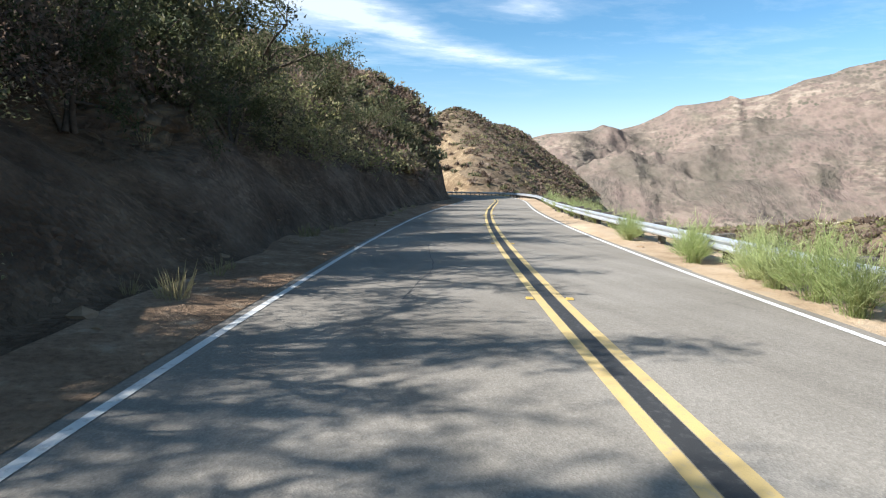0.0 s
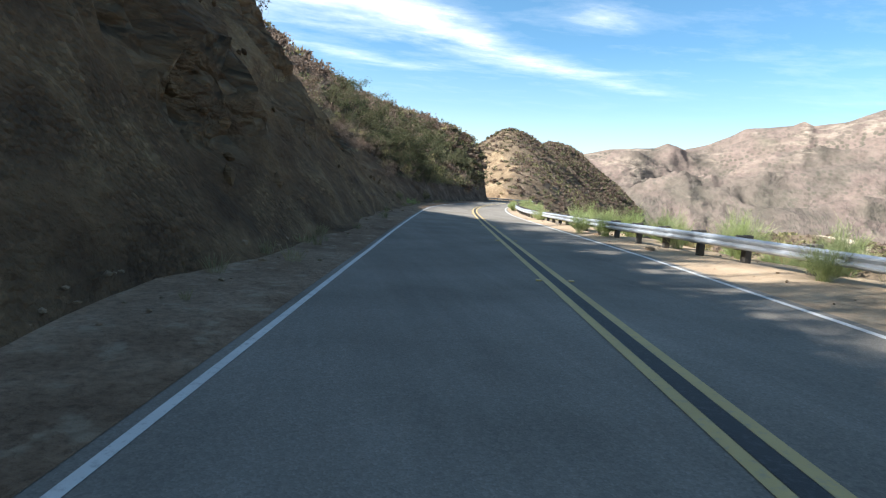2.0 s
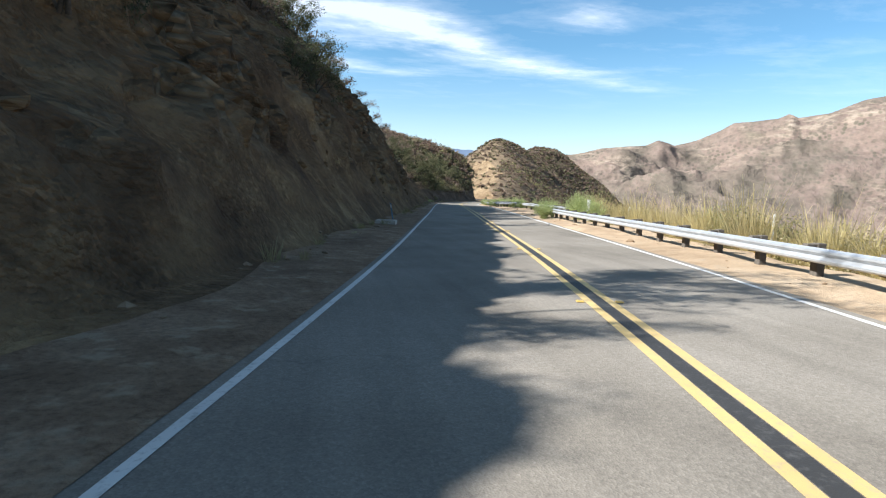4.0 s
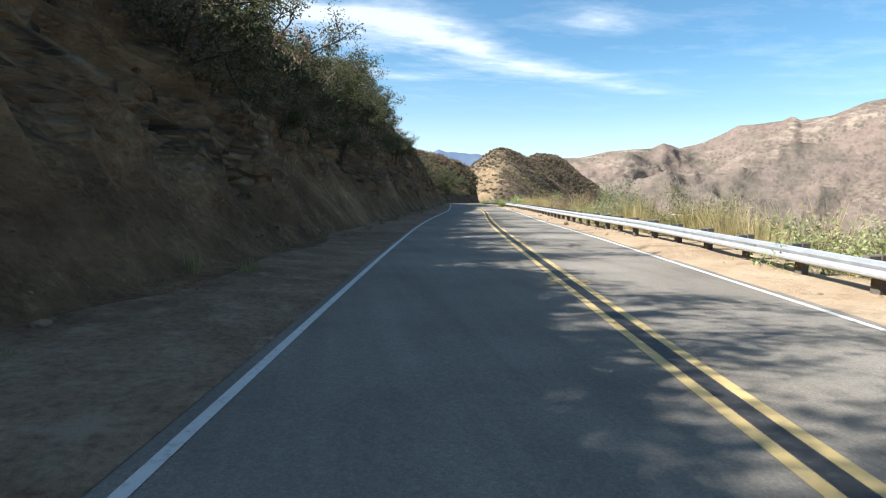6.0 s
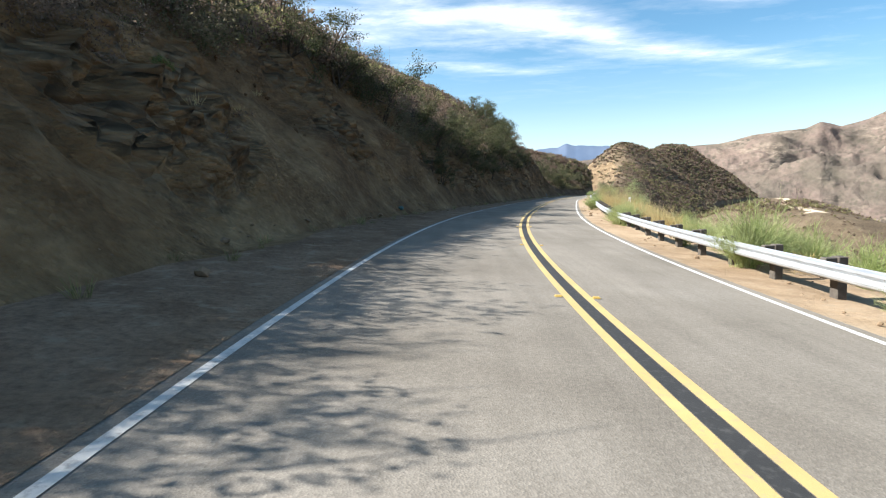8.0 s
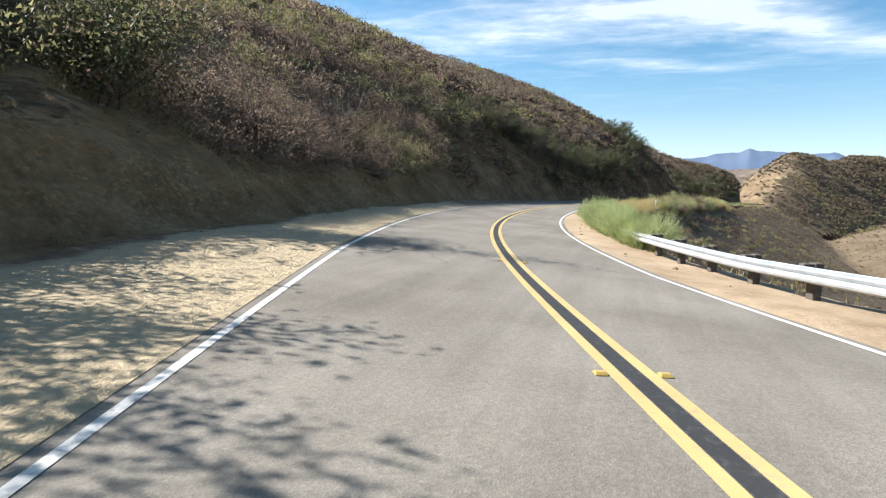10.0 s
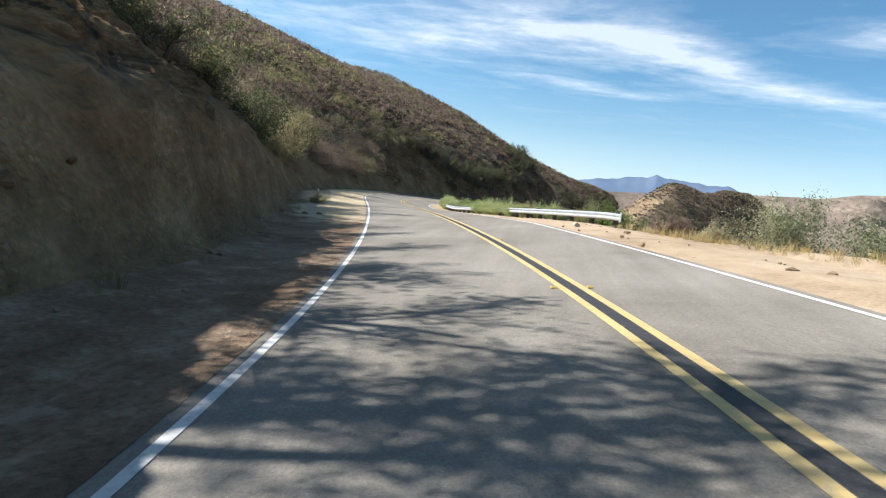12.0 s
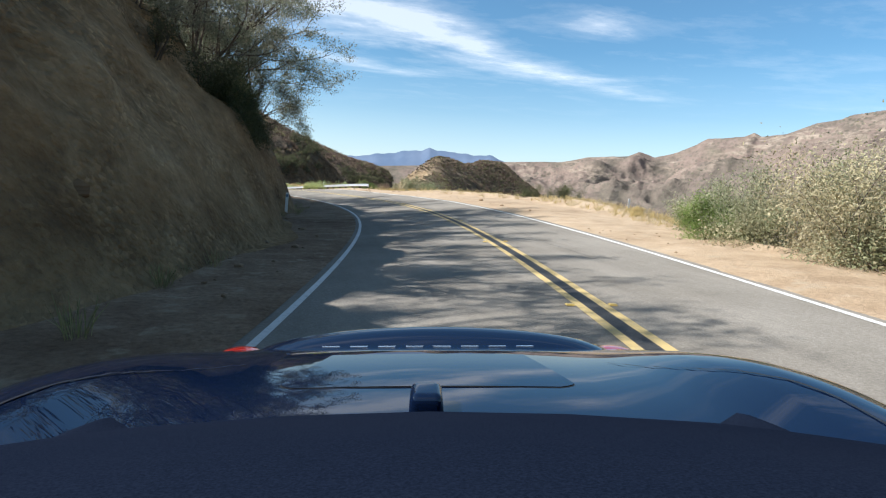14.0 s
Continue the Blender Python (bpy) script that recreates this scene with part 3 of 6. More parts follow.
def build_bank():
    w = np.concatenate([np.arange(-190, -20, 1.0), np.arange(-20, 349.5, 0.34)])
    steps = np.concatenate([[-1.85, -1.2, -0.6, -0.2], np.arange(0.0, 13, 0.28), np.arange(13, 31, 1.0)])
    ww, dd = np.meshgrid(w, steps, indexing="ij")
    foot = FOOT(ww) + 0.35 * np.sin(ww * 0.31) + 0.2 * np.sin(ww * 0.83 + 1)
    oo = np.where(dd < 0, 3.66 + (foot - 3.66) * (1 + dd / 1.85), foot + dd)
    pts = on_road(ww, oo)
    rise = left_rise(ww.ravel(), oo.ravel()).reshape(ww.shape)
    pts[..., 2] += np.where(dd >= 0, np.maximum(rise, 0), 0) + np.where(dd < 0, 0.006 + 0.056 * (dd + 1.85), 0.11)
    flat = pts.reshape(-1, 3)
    wf, df = ww.ravel(), dd.ravel()
    bulge = np.clip(df / 1.5, 0, 1) * np.clip((30 - df) / 4, 0, 1)
    # swells, washed runnels, slanting beds of broken rock, clods
    swell = rough(flat, 5.5, 2, 3)
    runnel = rough(np.stack([wf + 0.35 * df + 0.8 * swell, df * 0.22, 0 * wf], 1), 2.6, 4, 2, 0.45, True)
    lean = np.stack([flat[:, 0] * 0.4, flat[:, 1] * 0.5 + flat[:, 2] * 0.25, flat[:, 2] * 1.15 - flat[:, 1] * 0.5], 1)
    beds = rough(lean, 1.9, 9, 2, 0.5, True)
    clods = rough(flat, 1.3, 15, 2, 0.5)
    rocky = np.clip(rough(flat, 9.0, 12, 2) * 2.2 + 0.55, 0, 1) * np.clip((df - 0.6) / 1.5, 0, 1) * np.interp(wf, (20, 40, 235, 260), (0.8, 1, 1, 0.65))
    tier = lean[:, 2] / 0.55 + 1.1 * swell + 0.35 * clods
    ledge = np.abs(tier - np.floor(tier) - 0.5) * 2
    push = bulge * (0.42 * rocky * (np.clip(ledge * 2.2 - 0.6, 0, 1) - 0.5) + 1.1 * swell - 0.3 * (runnel - 0.5) + 1.7 * rocky * (beds - 0.55) + 0.5 * clods * (0.35 + rocky))
    h = np.interp(wf, ALONG, HEAD)
    flat[:, 0] += np.cos(h) * push * 0.9
    flat[:, 1] += np.sin(h) * push * 0.9
    flat[:, 2] += 0.35 * push + np.where(df < 0, 0.06 * clods * np.clip((df + 1.85) * 3, 0, 1), 0)
    faces = sheet(len(w), len(steps))
    col = np.tile(np.arange(len(steps) - 1), len(w) - 1)
    wq, dq = ww[:-1, :-1].ravel(), dd[:-1, :-1].ravel()
    slot = np.where(col < 3, 3, 1)
    slot = np.where((dq > 4 + 9 * BARE(wq)) & (slot == 1), 2, slot)
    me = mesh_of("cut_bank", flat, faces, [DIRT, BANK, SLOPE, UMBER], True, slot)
    sand = np.clip(np.minimum((ww - 186) / 10, (252 - ww) / 8), 0, 1) * np.clip((-dd - 0.1) / 0.5, 0, 1)
    tan = np.interp(wf, (10, 40, 110, 165, 185, 225, 245, 262, 290), (0.0, 0.0, 0.0, 0.3, 0.85, 0.8, 0.4, 0.5, 1.0))
    # full below -14 m along, gone by 26 m
    dark_stretch = np.clip(np.interp(wf, (-14, 26), (1.0, 0.0)) + 0.35 * swell, 0, 1)
    for name, values in (("dark_stretch", dark_stretch), ("sand", sand.ravel()), ("tan", tan), ("run", wf), ("fall", df), ("stony", rocky)):
        me.attributes.new(name, "FLOAT", "POINT").data.foreach_set("value", values.astype(np.float32))
    tagged(new("cut_bank", me), "steep brown earth and rock bank cut beside the road", "bank", kind="structure")


def build_verge():
    w = np.arange(-190, 349.5, 1.0)
    steps = np.concatenate([np.linspace(0, 1, 9), [1.12, 1.3, 1.55]])
    ww, ff = np.meshgrid(w, steps, indexing="ij")
    edge = RIGHT_EDGE(ww) + 0.3 * np.sin(ww * 0.37) + 0.15 * np.sin(ww * 1.1)
    oo = -(2.98 + (edge - 2.98) * ff)
    pts = on_road(ww, oo).reshape(-1, 3)
    pts[:, 2] -= right_drop(ww.ravel(), oo.ravel()) * 0.9
    # the loose berm at the lip of the turnout
    pts[:, 2] += 0.5 * np.exp(-((ff.ravel() - 0.93) / 0.1) ** 2) * np.interp(ww.ravel(), (254, 262, 284, 294), (0, 1, 1, 0.25))
    mask = np.clip((ff.ravel() - 0.02) * 20, 0, 1)
    pts[:, 2] += mask * (0.025 * wobble(pts, 1.7, 3.0) + 0.06 * wobble(pts, 0.35, 8.0, 2)) - 0.005
    me = mesh_of("verge", pts, sheet(len(w), len(steps))[:, ::-1], DIRT, True)
    tagged(new("verge", me), "tan gravelly dirt shoulder beside the asphalt", "verge", kind="structure")


def ribbon(name, o1, o2, up, mat, label, cat, w0=-190, w1=349, step=1.0):
    w = np.arange(w0, w1 + 0.01, step)
    cols = np.linspace(o1, o2, max(2, int(abs(o2 - o1) / 0.7) + 1))
    ww, oo = np.meshgrid(w, cols, indexing="ij")
    me = mesh_of(name, on_road(ww, oo, up).reshape(-1, 3), sheet(len(w), len(cols)), mat, True)
    return tagged(new(name, me), label, cat, kind="structure")


def build_road():
    road = ribbon("road", 3.74, -3.06, 0.0, ASPHALT, "worn grey asphalt two-lane road with fine cracks", "road")
    for name, o, wide, mat, label in (("edge_line", 3.5, 0.09, WHITE, "worn white edge line"), ("edge_line", -2.84, 0.10, WHITE, "white edge line"),
                                      ("centre_line", 0.145, 0.11, YELLOW, "yellow centre line"), ("centre_line", -0.145, 0.11, YELLOW, "yellow centre line"),
                                      ("centre_strip", 0.0, 0.165, TAR, "black strip between yellow lines")):
        ribbon(name, o + wide / 2, o - wide / 2, 0.006, mat, label + " painted on the asphalt", "road marking")
    # raised reflective markers in pairs, every 24 feet
    bm = bmesh.new()
    bmesh.ops.create_cube(bm, size=1, matrix=Matrix.Diagonal((0.1, 0.1, 0.02, 1)))
    for v in bm.verts:
        if v.co.z > 0:
            v.co.x *= 0.75
            v.co.y *= 0.55
    me = bpy.data.meshes.new("pavement_marker")
    bm.to_mesh(me), bm.free()
    me.materials.append(REFLECT)
    for k in range(70):
        w = 205.1 + 7.32 * (k - 52)
        for o in (0.265, -0.255):
            p = on_road(w, o, 0.017)
            piece("pavement_marker", me, road, pose(*p, 0, 0, road_turn(w)))


def build_cracks():
    """Dark cracks that wander over the asphalt."""
    rng = np.random.RandomState(23)
    for line in (((196.6, 0.5), (200.0, 1.0), (201.9, 1.04), (203.6, 1.28), (204.9, 2.03), (205.8, 2.25), (207.0, 3.1)), ((1.2, 1.36), (3.7, 1.43), (5.2, 1.52)),
                 ((200.2, 1.0), (200.8, 1.7), (201.2, 2.5)), ((268, -1.1), (270, -1.3), (272.5, -1.2), (276, -1.5)), ((296, -1.3), (299, -1.1), (303, -1.4)), ((-14, 1.9), (-10, 1.7), (-7, 1.9))):
        t = np.linspace(0, len(line) - 1, 30 * (len(line) - 1))
        w = np.interp(t, range(len(line)), [a for a, _ in line]) + rng.normal(size=len(t)) * 0.012
        o = np.interp(t, range(len(line)), [b for _, b in line]) + np.cumsum(rng.normal(size=len(t)) * 0.016) * np.sin(np.pi * t / t[-1])
        half = 0.002 + 0.011 * np.abs(np.sin(t * 7 + 3 * np.sin(t * 3.1))) * rng.uniform(0.4, 1, len(t))
        v = np.stack([on_road(w, o + half, 0.003), on_road(w, o - half, 0.003)], 1).reshape(-1, 3)
        tagged(new("road_crack", mesh_of("road_crack", v, sheet(len(t), 2), TAR)), "dark wandering crack in the asphalt", "crack", kind="structure")


# ------------------------------------------------------------------ far hills
def build_mountains():
    sky_az = np.array([-180, -150, -120, -95, -80, -70, -62, -55, -52, -49.8, -49, -47.2, -45, -42.9, -42.25, -41.5, -39.3, -38.2, -37.2, -36, -35.2, -33.5, -32.9, -32.1, -31, -29.5, -27, -25.6, -24.4, -22.6, -19, -14, 0, 20, 60, 110, 180.0])
    sky_el = np.array([5, 5.5, 7, 8.5, 9.6, 10, 9.9, 9.4, 9.0, 8.65, 8.3, 8.0, 7.1, 6.85, 7.2, 6.85, 6.65, 6.6, 6.0, 5.45, 5.1, 4.72, 4.95, 5.2, 4.72, 4.65, 4.45, 4.1, 3.85, 3.8, 3.6, 3.0, 2.0, 2.0, 3, 4, 5.0])
    az = np.concatenate([np.arange(-180, -66, 1.5), np.arange(-66, -12, 0.17), np.arange(-12, 180.1, 2.0)])
    r = np.concatenate([np.geomspace(230, 900, 60), np.geomspace(908, 3300, 200), np.geomspace(3400, 4300, 8)])
    aa, rr = np.meshgrid(az, r, indexing="ij")
    peak = np.interp(aa, (-180, -70, -55, -45, -36, -25, -14, 180), (2600, 2000, 2100, 2500, 3100, 3300, 3300, 2600))
    el = np.interp(aa, sky_az, sky_el)
    a = np.radians(aa)
    x, y = -14 - np.sin(a) * rr, -150 + np.cos(a) * rr
    top = peak * np.tan(np.radians(el)) + 2.5
    u = np.clip((rr - 260) / (peak - 260), 0, 1.6)
    z = -78 + (top + 78) * np.where(u < 1, u ** 1.25, 1 - 0.6 * (u - 1))
    flat = np.stack([x.ravel(), y.ravel(), np.zeros(x.size)], 1)
    uu = u.ravel()
    # spurs and gullies that run down from the crest
    fan = np.stack([a.ravel() * 2300, rr.ravel() * 0.5, np.zeros(x.size)], 1)
    bend = np.stack([rough(fan, 420, 3, 3), rough(fan, 420, 7, 3), np.zeros(x.size)], 1)
    spurs = rough(fan + bend * 60, 480, 11, 4, 0.45, True)
    crag = rough(flat + bend * 20, 150, 23, 2, 0.5, True)
    fold = rough(flat + bend * 140, 780, 31, 6, 0.5, True)
    body = np.clip(uu * 3, 0, 1) * np.clip((1.0 - uu) * 1.7, 0.0, 1) * np.interp(aa.ravel(), (-52, -42, -34, -25), (1, 0.95, 0.85, 0.7))
    scale = np.clip(rr.ravel() / 1500, 0.2, 1.3)
    zz = z.ravel() + body * ((60 * (spurs - 0.5) + 360 * (fold - 0.68)) * scale) + np.clip(uu * 3, 0, 1) * np.clip((1.04 - uu) * 8, 0.12, 1) * (6 * (crag - 0.45) * scale)
    # rounded foothills in front of the range
    for fa, fr, fz, wide in ((-35.9, 1500, 62, 380), (-30.3, 2000, 72, 300), (-41.5, 1250, 60, 300), (-48, 1300, 92, 380)):
        fx, fy = -14 + math.sin(radians(-fa)) * fr, -150 + math.cos(radians(fa)) * fr
        d = np.hypot(flat[:, 0] - fx, flat[:, 1] - fy) / wide
        hill = fz - 105 * d ** 1.7 + 34 * (spurs - 0.5) * np.clip(d, 0.2, 1) + 14 * (crag - 0.5)
        zz = np.maximum(zz, hill)
    # no fold stands above the crest behind it
    zz = np.where(uu < 0.93, np.minimum(zz, rr.ravel() * np.tan(np.radians(el.ravel())) * 0.975 - 3), zz)
    pts = np.stack([x.ravel(), y.ravel(), zz], 1)
    me = mesh_of("mountain_range", pts, sheet(len(az), len(r))[:, ::-1], MOUNTAIN, True)
    me.attributes.new("crest", "FLOAT", "POINT").data.foreach_set("value", (0.2 * spurs + 0.8 * fold).astype(np.float32))
    tagged(new("mountain_range", me), "sunlit tan and brown rocky mountain range across the canyon", "mountain", kind="structure")
    # blue mountains beyond, with their haze put into colour and glow
    az = np.arange(-30, 14, 0.12)
    el = np.interp(az, (-30, -21, -18.6, -17, -15, -13.6, -12.5, -11.6, -10.7, -9.9, -8.6, -6.9, -4.7, -2.2, 3, 14), (2, 3.2, 3.6, 4.15, 4.12, 4.2, 4.4, 4.28, 4.55, 4.3, 4.15, 3.85, 3.5, 3.15, 2.7, 2))
    el = el + 0.05 * np.sin(az * 2.1) + 0.03 * np.sin(az * 4.7 + 1)
    rows = []
    for k, (r_k, f) in enumerate(((3900, -0.2), (4050, 0.35), (4200, 0.7), (4330, 1.0), (4400, 0.5))):
        a = np.radians(az)
        zk = 4330 * np.tan(np.radians(el)) * f
        rows.append(np.stack([-14 - np.sin(a) * r_k, -150 + np.cos(a) * r_k, zk], 1))
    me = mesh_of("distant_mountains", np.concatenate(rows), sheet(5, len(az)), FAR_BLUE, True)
    tagged(new("distant_mountains", me), "blue mountains on the horizon, haze painted as glow", "mountain", kind="structure")


def mountain_material():
    m, g, b = material("tan_mountain_rock", 0.95, 0, 0.05)
    # grain that runs round the canyon and up the slopes
    axes = g.add("ShaderNodeSeparateXYZ", Vector=place(g))
    east, north = g.math("ADD", axes.outputs[0], 14.0), g.math("ADD", axes.outputs[1], 150.0)
    reach = g.math("SQRT", g.math("ADD", g.math("MULTIPLY", east, east), g.math("MULTIPLY", north, north)))
    grain = g.add("ShaderNodeCombineXYZ")
    g.put(grain.inputs[0], g.math("MULTIPLY", g.math("ARCTAN2", east, north), 2200.0))
    g.put(grain.inputs[1], g.math("MULTIPLY", g.math("DIVIDE", axes.outputs[2], reach), 2500.0))
    g.put(grain.inputs[2], g.math("MULTIPLY", reach, 0.1))
    p = grain.outputs[0]
    # slopes of pinkish soil and grey-olive scrub, in broad patches
    big = g.noise(p, 0.005, 5, 0.6)
    c = g.ramp(big, ((0.34, (0.1, 0.084, 0.066)), (0.46, (0.136, 0.107, 0.087)), (0.56, (0.168, 0.124, 0.103)), (0.68, (0.13, 0.108, 0.082))))
    # bare pale outcrops on the crests
    crest = g.tree.nodes.new("ShaderNodeAttribute")
    crest.attribute_name = "crest"
    slant = g.stretch(p, (0.5, 1.7, 1), -42)
    joint = g.noise(slant, 0.034, 8, 0.7)
    where = g.math("MULTIPLY", g.ramp(g.noise(p, 0.0046, 3, 0.55), ((0.48, 0.0), (0.58, 1.0))), g.ramp(crest.outputs["Fac"], ((0.45, 0.1), (0.65, 1.0))))
    bare = g.math("MULTIPLY", where, g.ramp(joint, ((0.5, 0.0), (0.54, 1.0))))
    c = g.mix(bare, c, g.ramp(joint, ((0.45, (0.165, 0.128, 0.1)), (0.7, (0.28, 0.226, 0.178)))))
    # stippled bushes, thicker in the hollows
    bush = g.add("ShaderNodeTexVoronoi", Scale=0.075)
    g.put(bush.inputs["Vector"], p)
    # dark growth and painted shade along the gullies, to bring out the relief
    c = g.mix(g.ramp(crest.outputs["Fac"], ((0.25, 0.7), (0.5, 0.0))), c, (0.085, 0.074, 0.062))
    thick = g.math("ADD", g.math("MULTIPLY", g.noise(p, 0.012, 5, 0.65), 0.8), g.math("MULTIPLY", crest.outputs["Fac"], -0.5))
    dots = g.math("MULTIPLY", g.ramp(bush.outputs["Distance"], ((0.3, 1.0), (0.5, 0.0))), g.ramp(thick, ((-0.0, 0.25), (0.25, 1.0))))
    c = g.mix(dots, c, (0.075, 0.07, 0.052))
    c = g.mix(0.8, c, g.ramp(g.noise(p, 0.03, 7, 0.75), ((0.3, 0.62), (0.5, 1.0), (0.7, 1.3))), "MULTIPLY")
    g.put(b.inputs["Base Color"], c)
    bump(g, b, g.math("ADD", g.noise(p, 0.02, 8, 0.66), g.math("MULTIPLY", g.math("MULTIPLY", joint, where), 1.2)), 0.6, 14.0)
    return m


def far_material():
    m, g, b = material("painted_blue_haze", 1.0, 0, 0.0)
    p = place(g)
    # air haze painted on: bluish base colour plus a blue glow
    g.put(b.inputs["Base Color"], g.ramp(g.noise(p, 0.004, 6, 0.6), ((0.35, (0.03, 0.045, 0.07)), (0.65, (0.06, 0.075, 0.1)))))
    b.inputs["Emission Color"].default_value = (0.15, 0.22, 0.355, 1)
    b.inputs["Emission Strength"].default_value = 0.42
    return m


MOUNTAIN, FAR_BLUE = mountain_material(), far_material()


def build_knoll():
    """The scrubby hill that the road cuts past, with its bright sandstone face."""
    xs, ys = np.arange(22, 360, 2.5), np.arange(96, 600, 2.5)
    gx, gy = np.meshgrid(xs, ys)
    w, o = road_coords(gx, gy)
    fx, fy = gx.ravel(), gy.ravel()
    z = knoll_height(fx, fy, w, o)
    pts = np.stack([fx, fy, z], 1)
    n = wobble(pts * (1, 1, 0), 0.06, 21.0, 3)
    n2 = wobble(pts * (1, 1, 0), 0.3, 22.0, 3)
    body = np.clip((z + 3) / 8, 0, 1)
    pts[:, 2] = z + body * (1.6 * n + 0.5 * n2) + 0.25
    face_z = 2.6 * (-o - 11.5) - 0.2
    ridge = np.interp(fy, [q[1] for q in KNOLL_RIDGE], [q[0] for q in KNOLL_RIDGE])
    cut = ((np.abs(z - face_z) < 2.5) & (o < 0) & (o > -24)) | ((fx + 2.5 * n2 < ridge + np.interp(fy, (110, 150, 215, 250, 290), (-1, 0, -3, -18, -24))) & (fy < 290))
    faces = sheet(len(ys), len(xs))
    keep = (z[faces].max(1) > -12) & (o[faces].max(1) < -5.5)
    faces = faces[keep]
    slot = cut[faces].sum(1) >= 3
    me = mesh_of("scrub_hill", pts, faces, [KNOLL, SANDSTONE], True, slot.astype(int))
    tagged(new("scrub_hill", me), "rounded scrub-covered hill with an ochre sandstone road cut", "hill", kind="structure")
    return pts, cut, z, o


# ------------------------------------------------------------------ plants
def tufts(rng, count, centre, radius, leaf, droop=0.0, inner=0.45):
    """Leaf faces spread through an uneven ellipsoid: corners and quads."""
    d = rng.normal(size=(count, 3))
    d /= np.linalg.norm(d, axis=1)[:, None]
    rad = rng.uniform(inner, 1.0, count) ** 0.6
    lump = 1 + 0.28 * np.sin(d @ np.array([3.1, 1.7, 2.3]) + rng.uniform(0, 6)) + 0.16 * np.sin(d @ np.array([-5.3, 6.1, 4.4]) + rng.uniform(0, 6))
    c = np.asarray(centre) + d * (rad * lump)[:, None] * np.asarray(radius)
    t = rng.normal(size=(count, 3)) + d * 0.8
    t[:, 2] -= droop
    t /= np.linalg.norm(t, axis=1)[:, None]
    s = np.cross(t, rng.normal(size=(count, 3)))
    s /= np.linalg.norm(s, axis=1)[:, None]
    size = leaf * rng.uniform(0.55, 1.35, count)[:, None]
    leaf3 = np.stack([c - t * size * 0.5 - s * size * 0.26, c - t * size * 0.34 + s * size * 0.32, c + t * size * 0.72], 1)
    return leaf3.reshape(-1, 3)


def leaves_of(verts):
    return np.arange(len(verts)).reshape(-1, 3)


def tube(points, radii, sides=5):
    points, radii = np.asarray(points, float), np.asarray(radii, float)
    way = np.gradient(points, axis=0)
    way /= np.linalg.norm(way, axis=1)[:, None] + 1e-9
    side = np.cross(way, (0.31, 0.17, 0.93))
    side /= np.linalg.norm(side, axis=1)[:, None] + 1e-9
    up = np.cross(way, side)
    ang = np.linspace(0, 2 * np.pi, sides, endpoint=False)
    ring = points[:, None] + radii[:, None, None] * (np.cos(ang)[None, :, None] * side[:, None] + np.sin(ang)[None, :, None] * up[:, None])
    k = len(points)
    a = (np.arange(k - 1)[:, None] * sides + np.arange(sides)[None]).ravel()
    b = (np.arange(k - 1)[:, None] * sides + (np.arange(sides)[None] + 1) % sides).ravel()
    return ring.reshape(-1, 3), np.stack([a, b, b + sides, a + sides], 1)


def join(pieces):
    verts, faces, shift = [], [], 0
    for v, f in pieces:
        verts.append(v), faces.append(f + shift)
        shift += len(v)
    return np.concatenate(verts), np.concatenate(faces)


def grow(rng, start, way, length, radius, depth, bend=0.35, lift=0.15):
    """A limb with its branches: tubes and tips."""
    steps = 5
    pts, d = [np.array(start, float)], np.array(way, float)
    for _ in range(steps):
        d = d + rng.normal(size=3) * bend * 0.35 + np.array((0, 0, lift * 0.3))
        d /= np.linalg.norm(d)
        pts.append(pts[-1] + d * length / steps)
    wood, tips = [tube(pts, np.linspace(radius, radius * 0.55, steps + 1), 5 if depth > 1 else 4)], []
    if depth == 0:
        return wood, [np.array(p) for p in pts[2:]]
    for k in range(rng.randint(3, 5)):
        at = pts[rng.randint(2, steps + 1)]
        side = d + rng.normal(size=3) * 0.85
        side[2] = side[2] * 0.7 + 0.1
        side /= np.linalg.norm(side)
        w2, t2 = grow(rng, at, side, length * rng.uniform(0.5, 0.75), radius * 0.5, depth - 1, bend, lift)
        wood += w2
        tips += t2
    return wood, tips


def tree_meshes(seed, height, leaf_mat, leaves=14, leaf=0.13, bushy=0.34, lean=(0.15, 0, 1), stems=1, bark=None, depth=2, girth=0.035):
    rng = np.random.RandomState(seed)
    wood, tips = [], []
    for s in range(stems):
        d = np.array(lean) + rng.normal(size=3) * (0.12 if stems == 1 else 0.38)
        d /= np.linalg.norm(d)
        w2, t2 = grow(rng, (rng.normal() * 0.1, rng.normal() * 0.1, -0.5), d, height * rng.uniform(0.42, 0.6), girth * height / stems ** 0.5, depth)
        wood += w2
        tips += t2
    v, f = join(wood)
    trunk = mesh_of("trunk", v, f, bark or BARK, True)
    crown = [tufts(rng, leaves, t, (bushy, bushy, bushy * 0.8), leaf, 0.2, 0.1) for t in tips]
    crown = np.concatenate(crown)
    return trunk, mesh_of("crown", crown, leaves_of(crown), leaf_mat)


def plant(name, trunk, crown, m, label, category, group=""):
    thing = tagged(new(name), label, category, group)
    thing.matrix_basis = m
    piece("trunk", trunk, thing)
    piece("crown", crown, thing)
    return thing


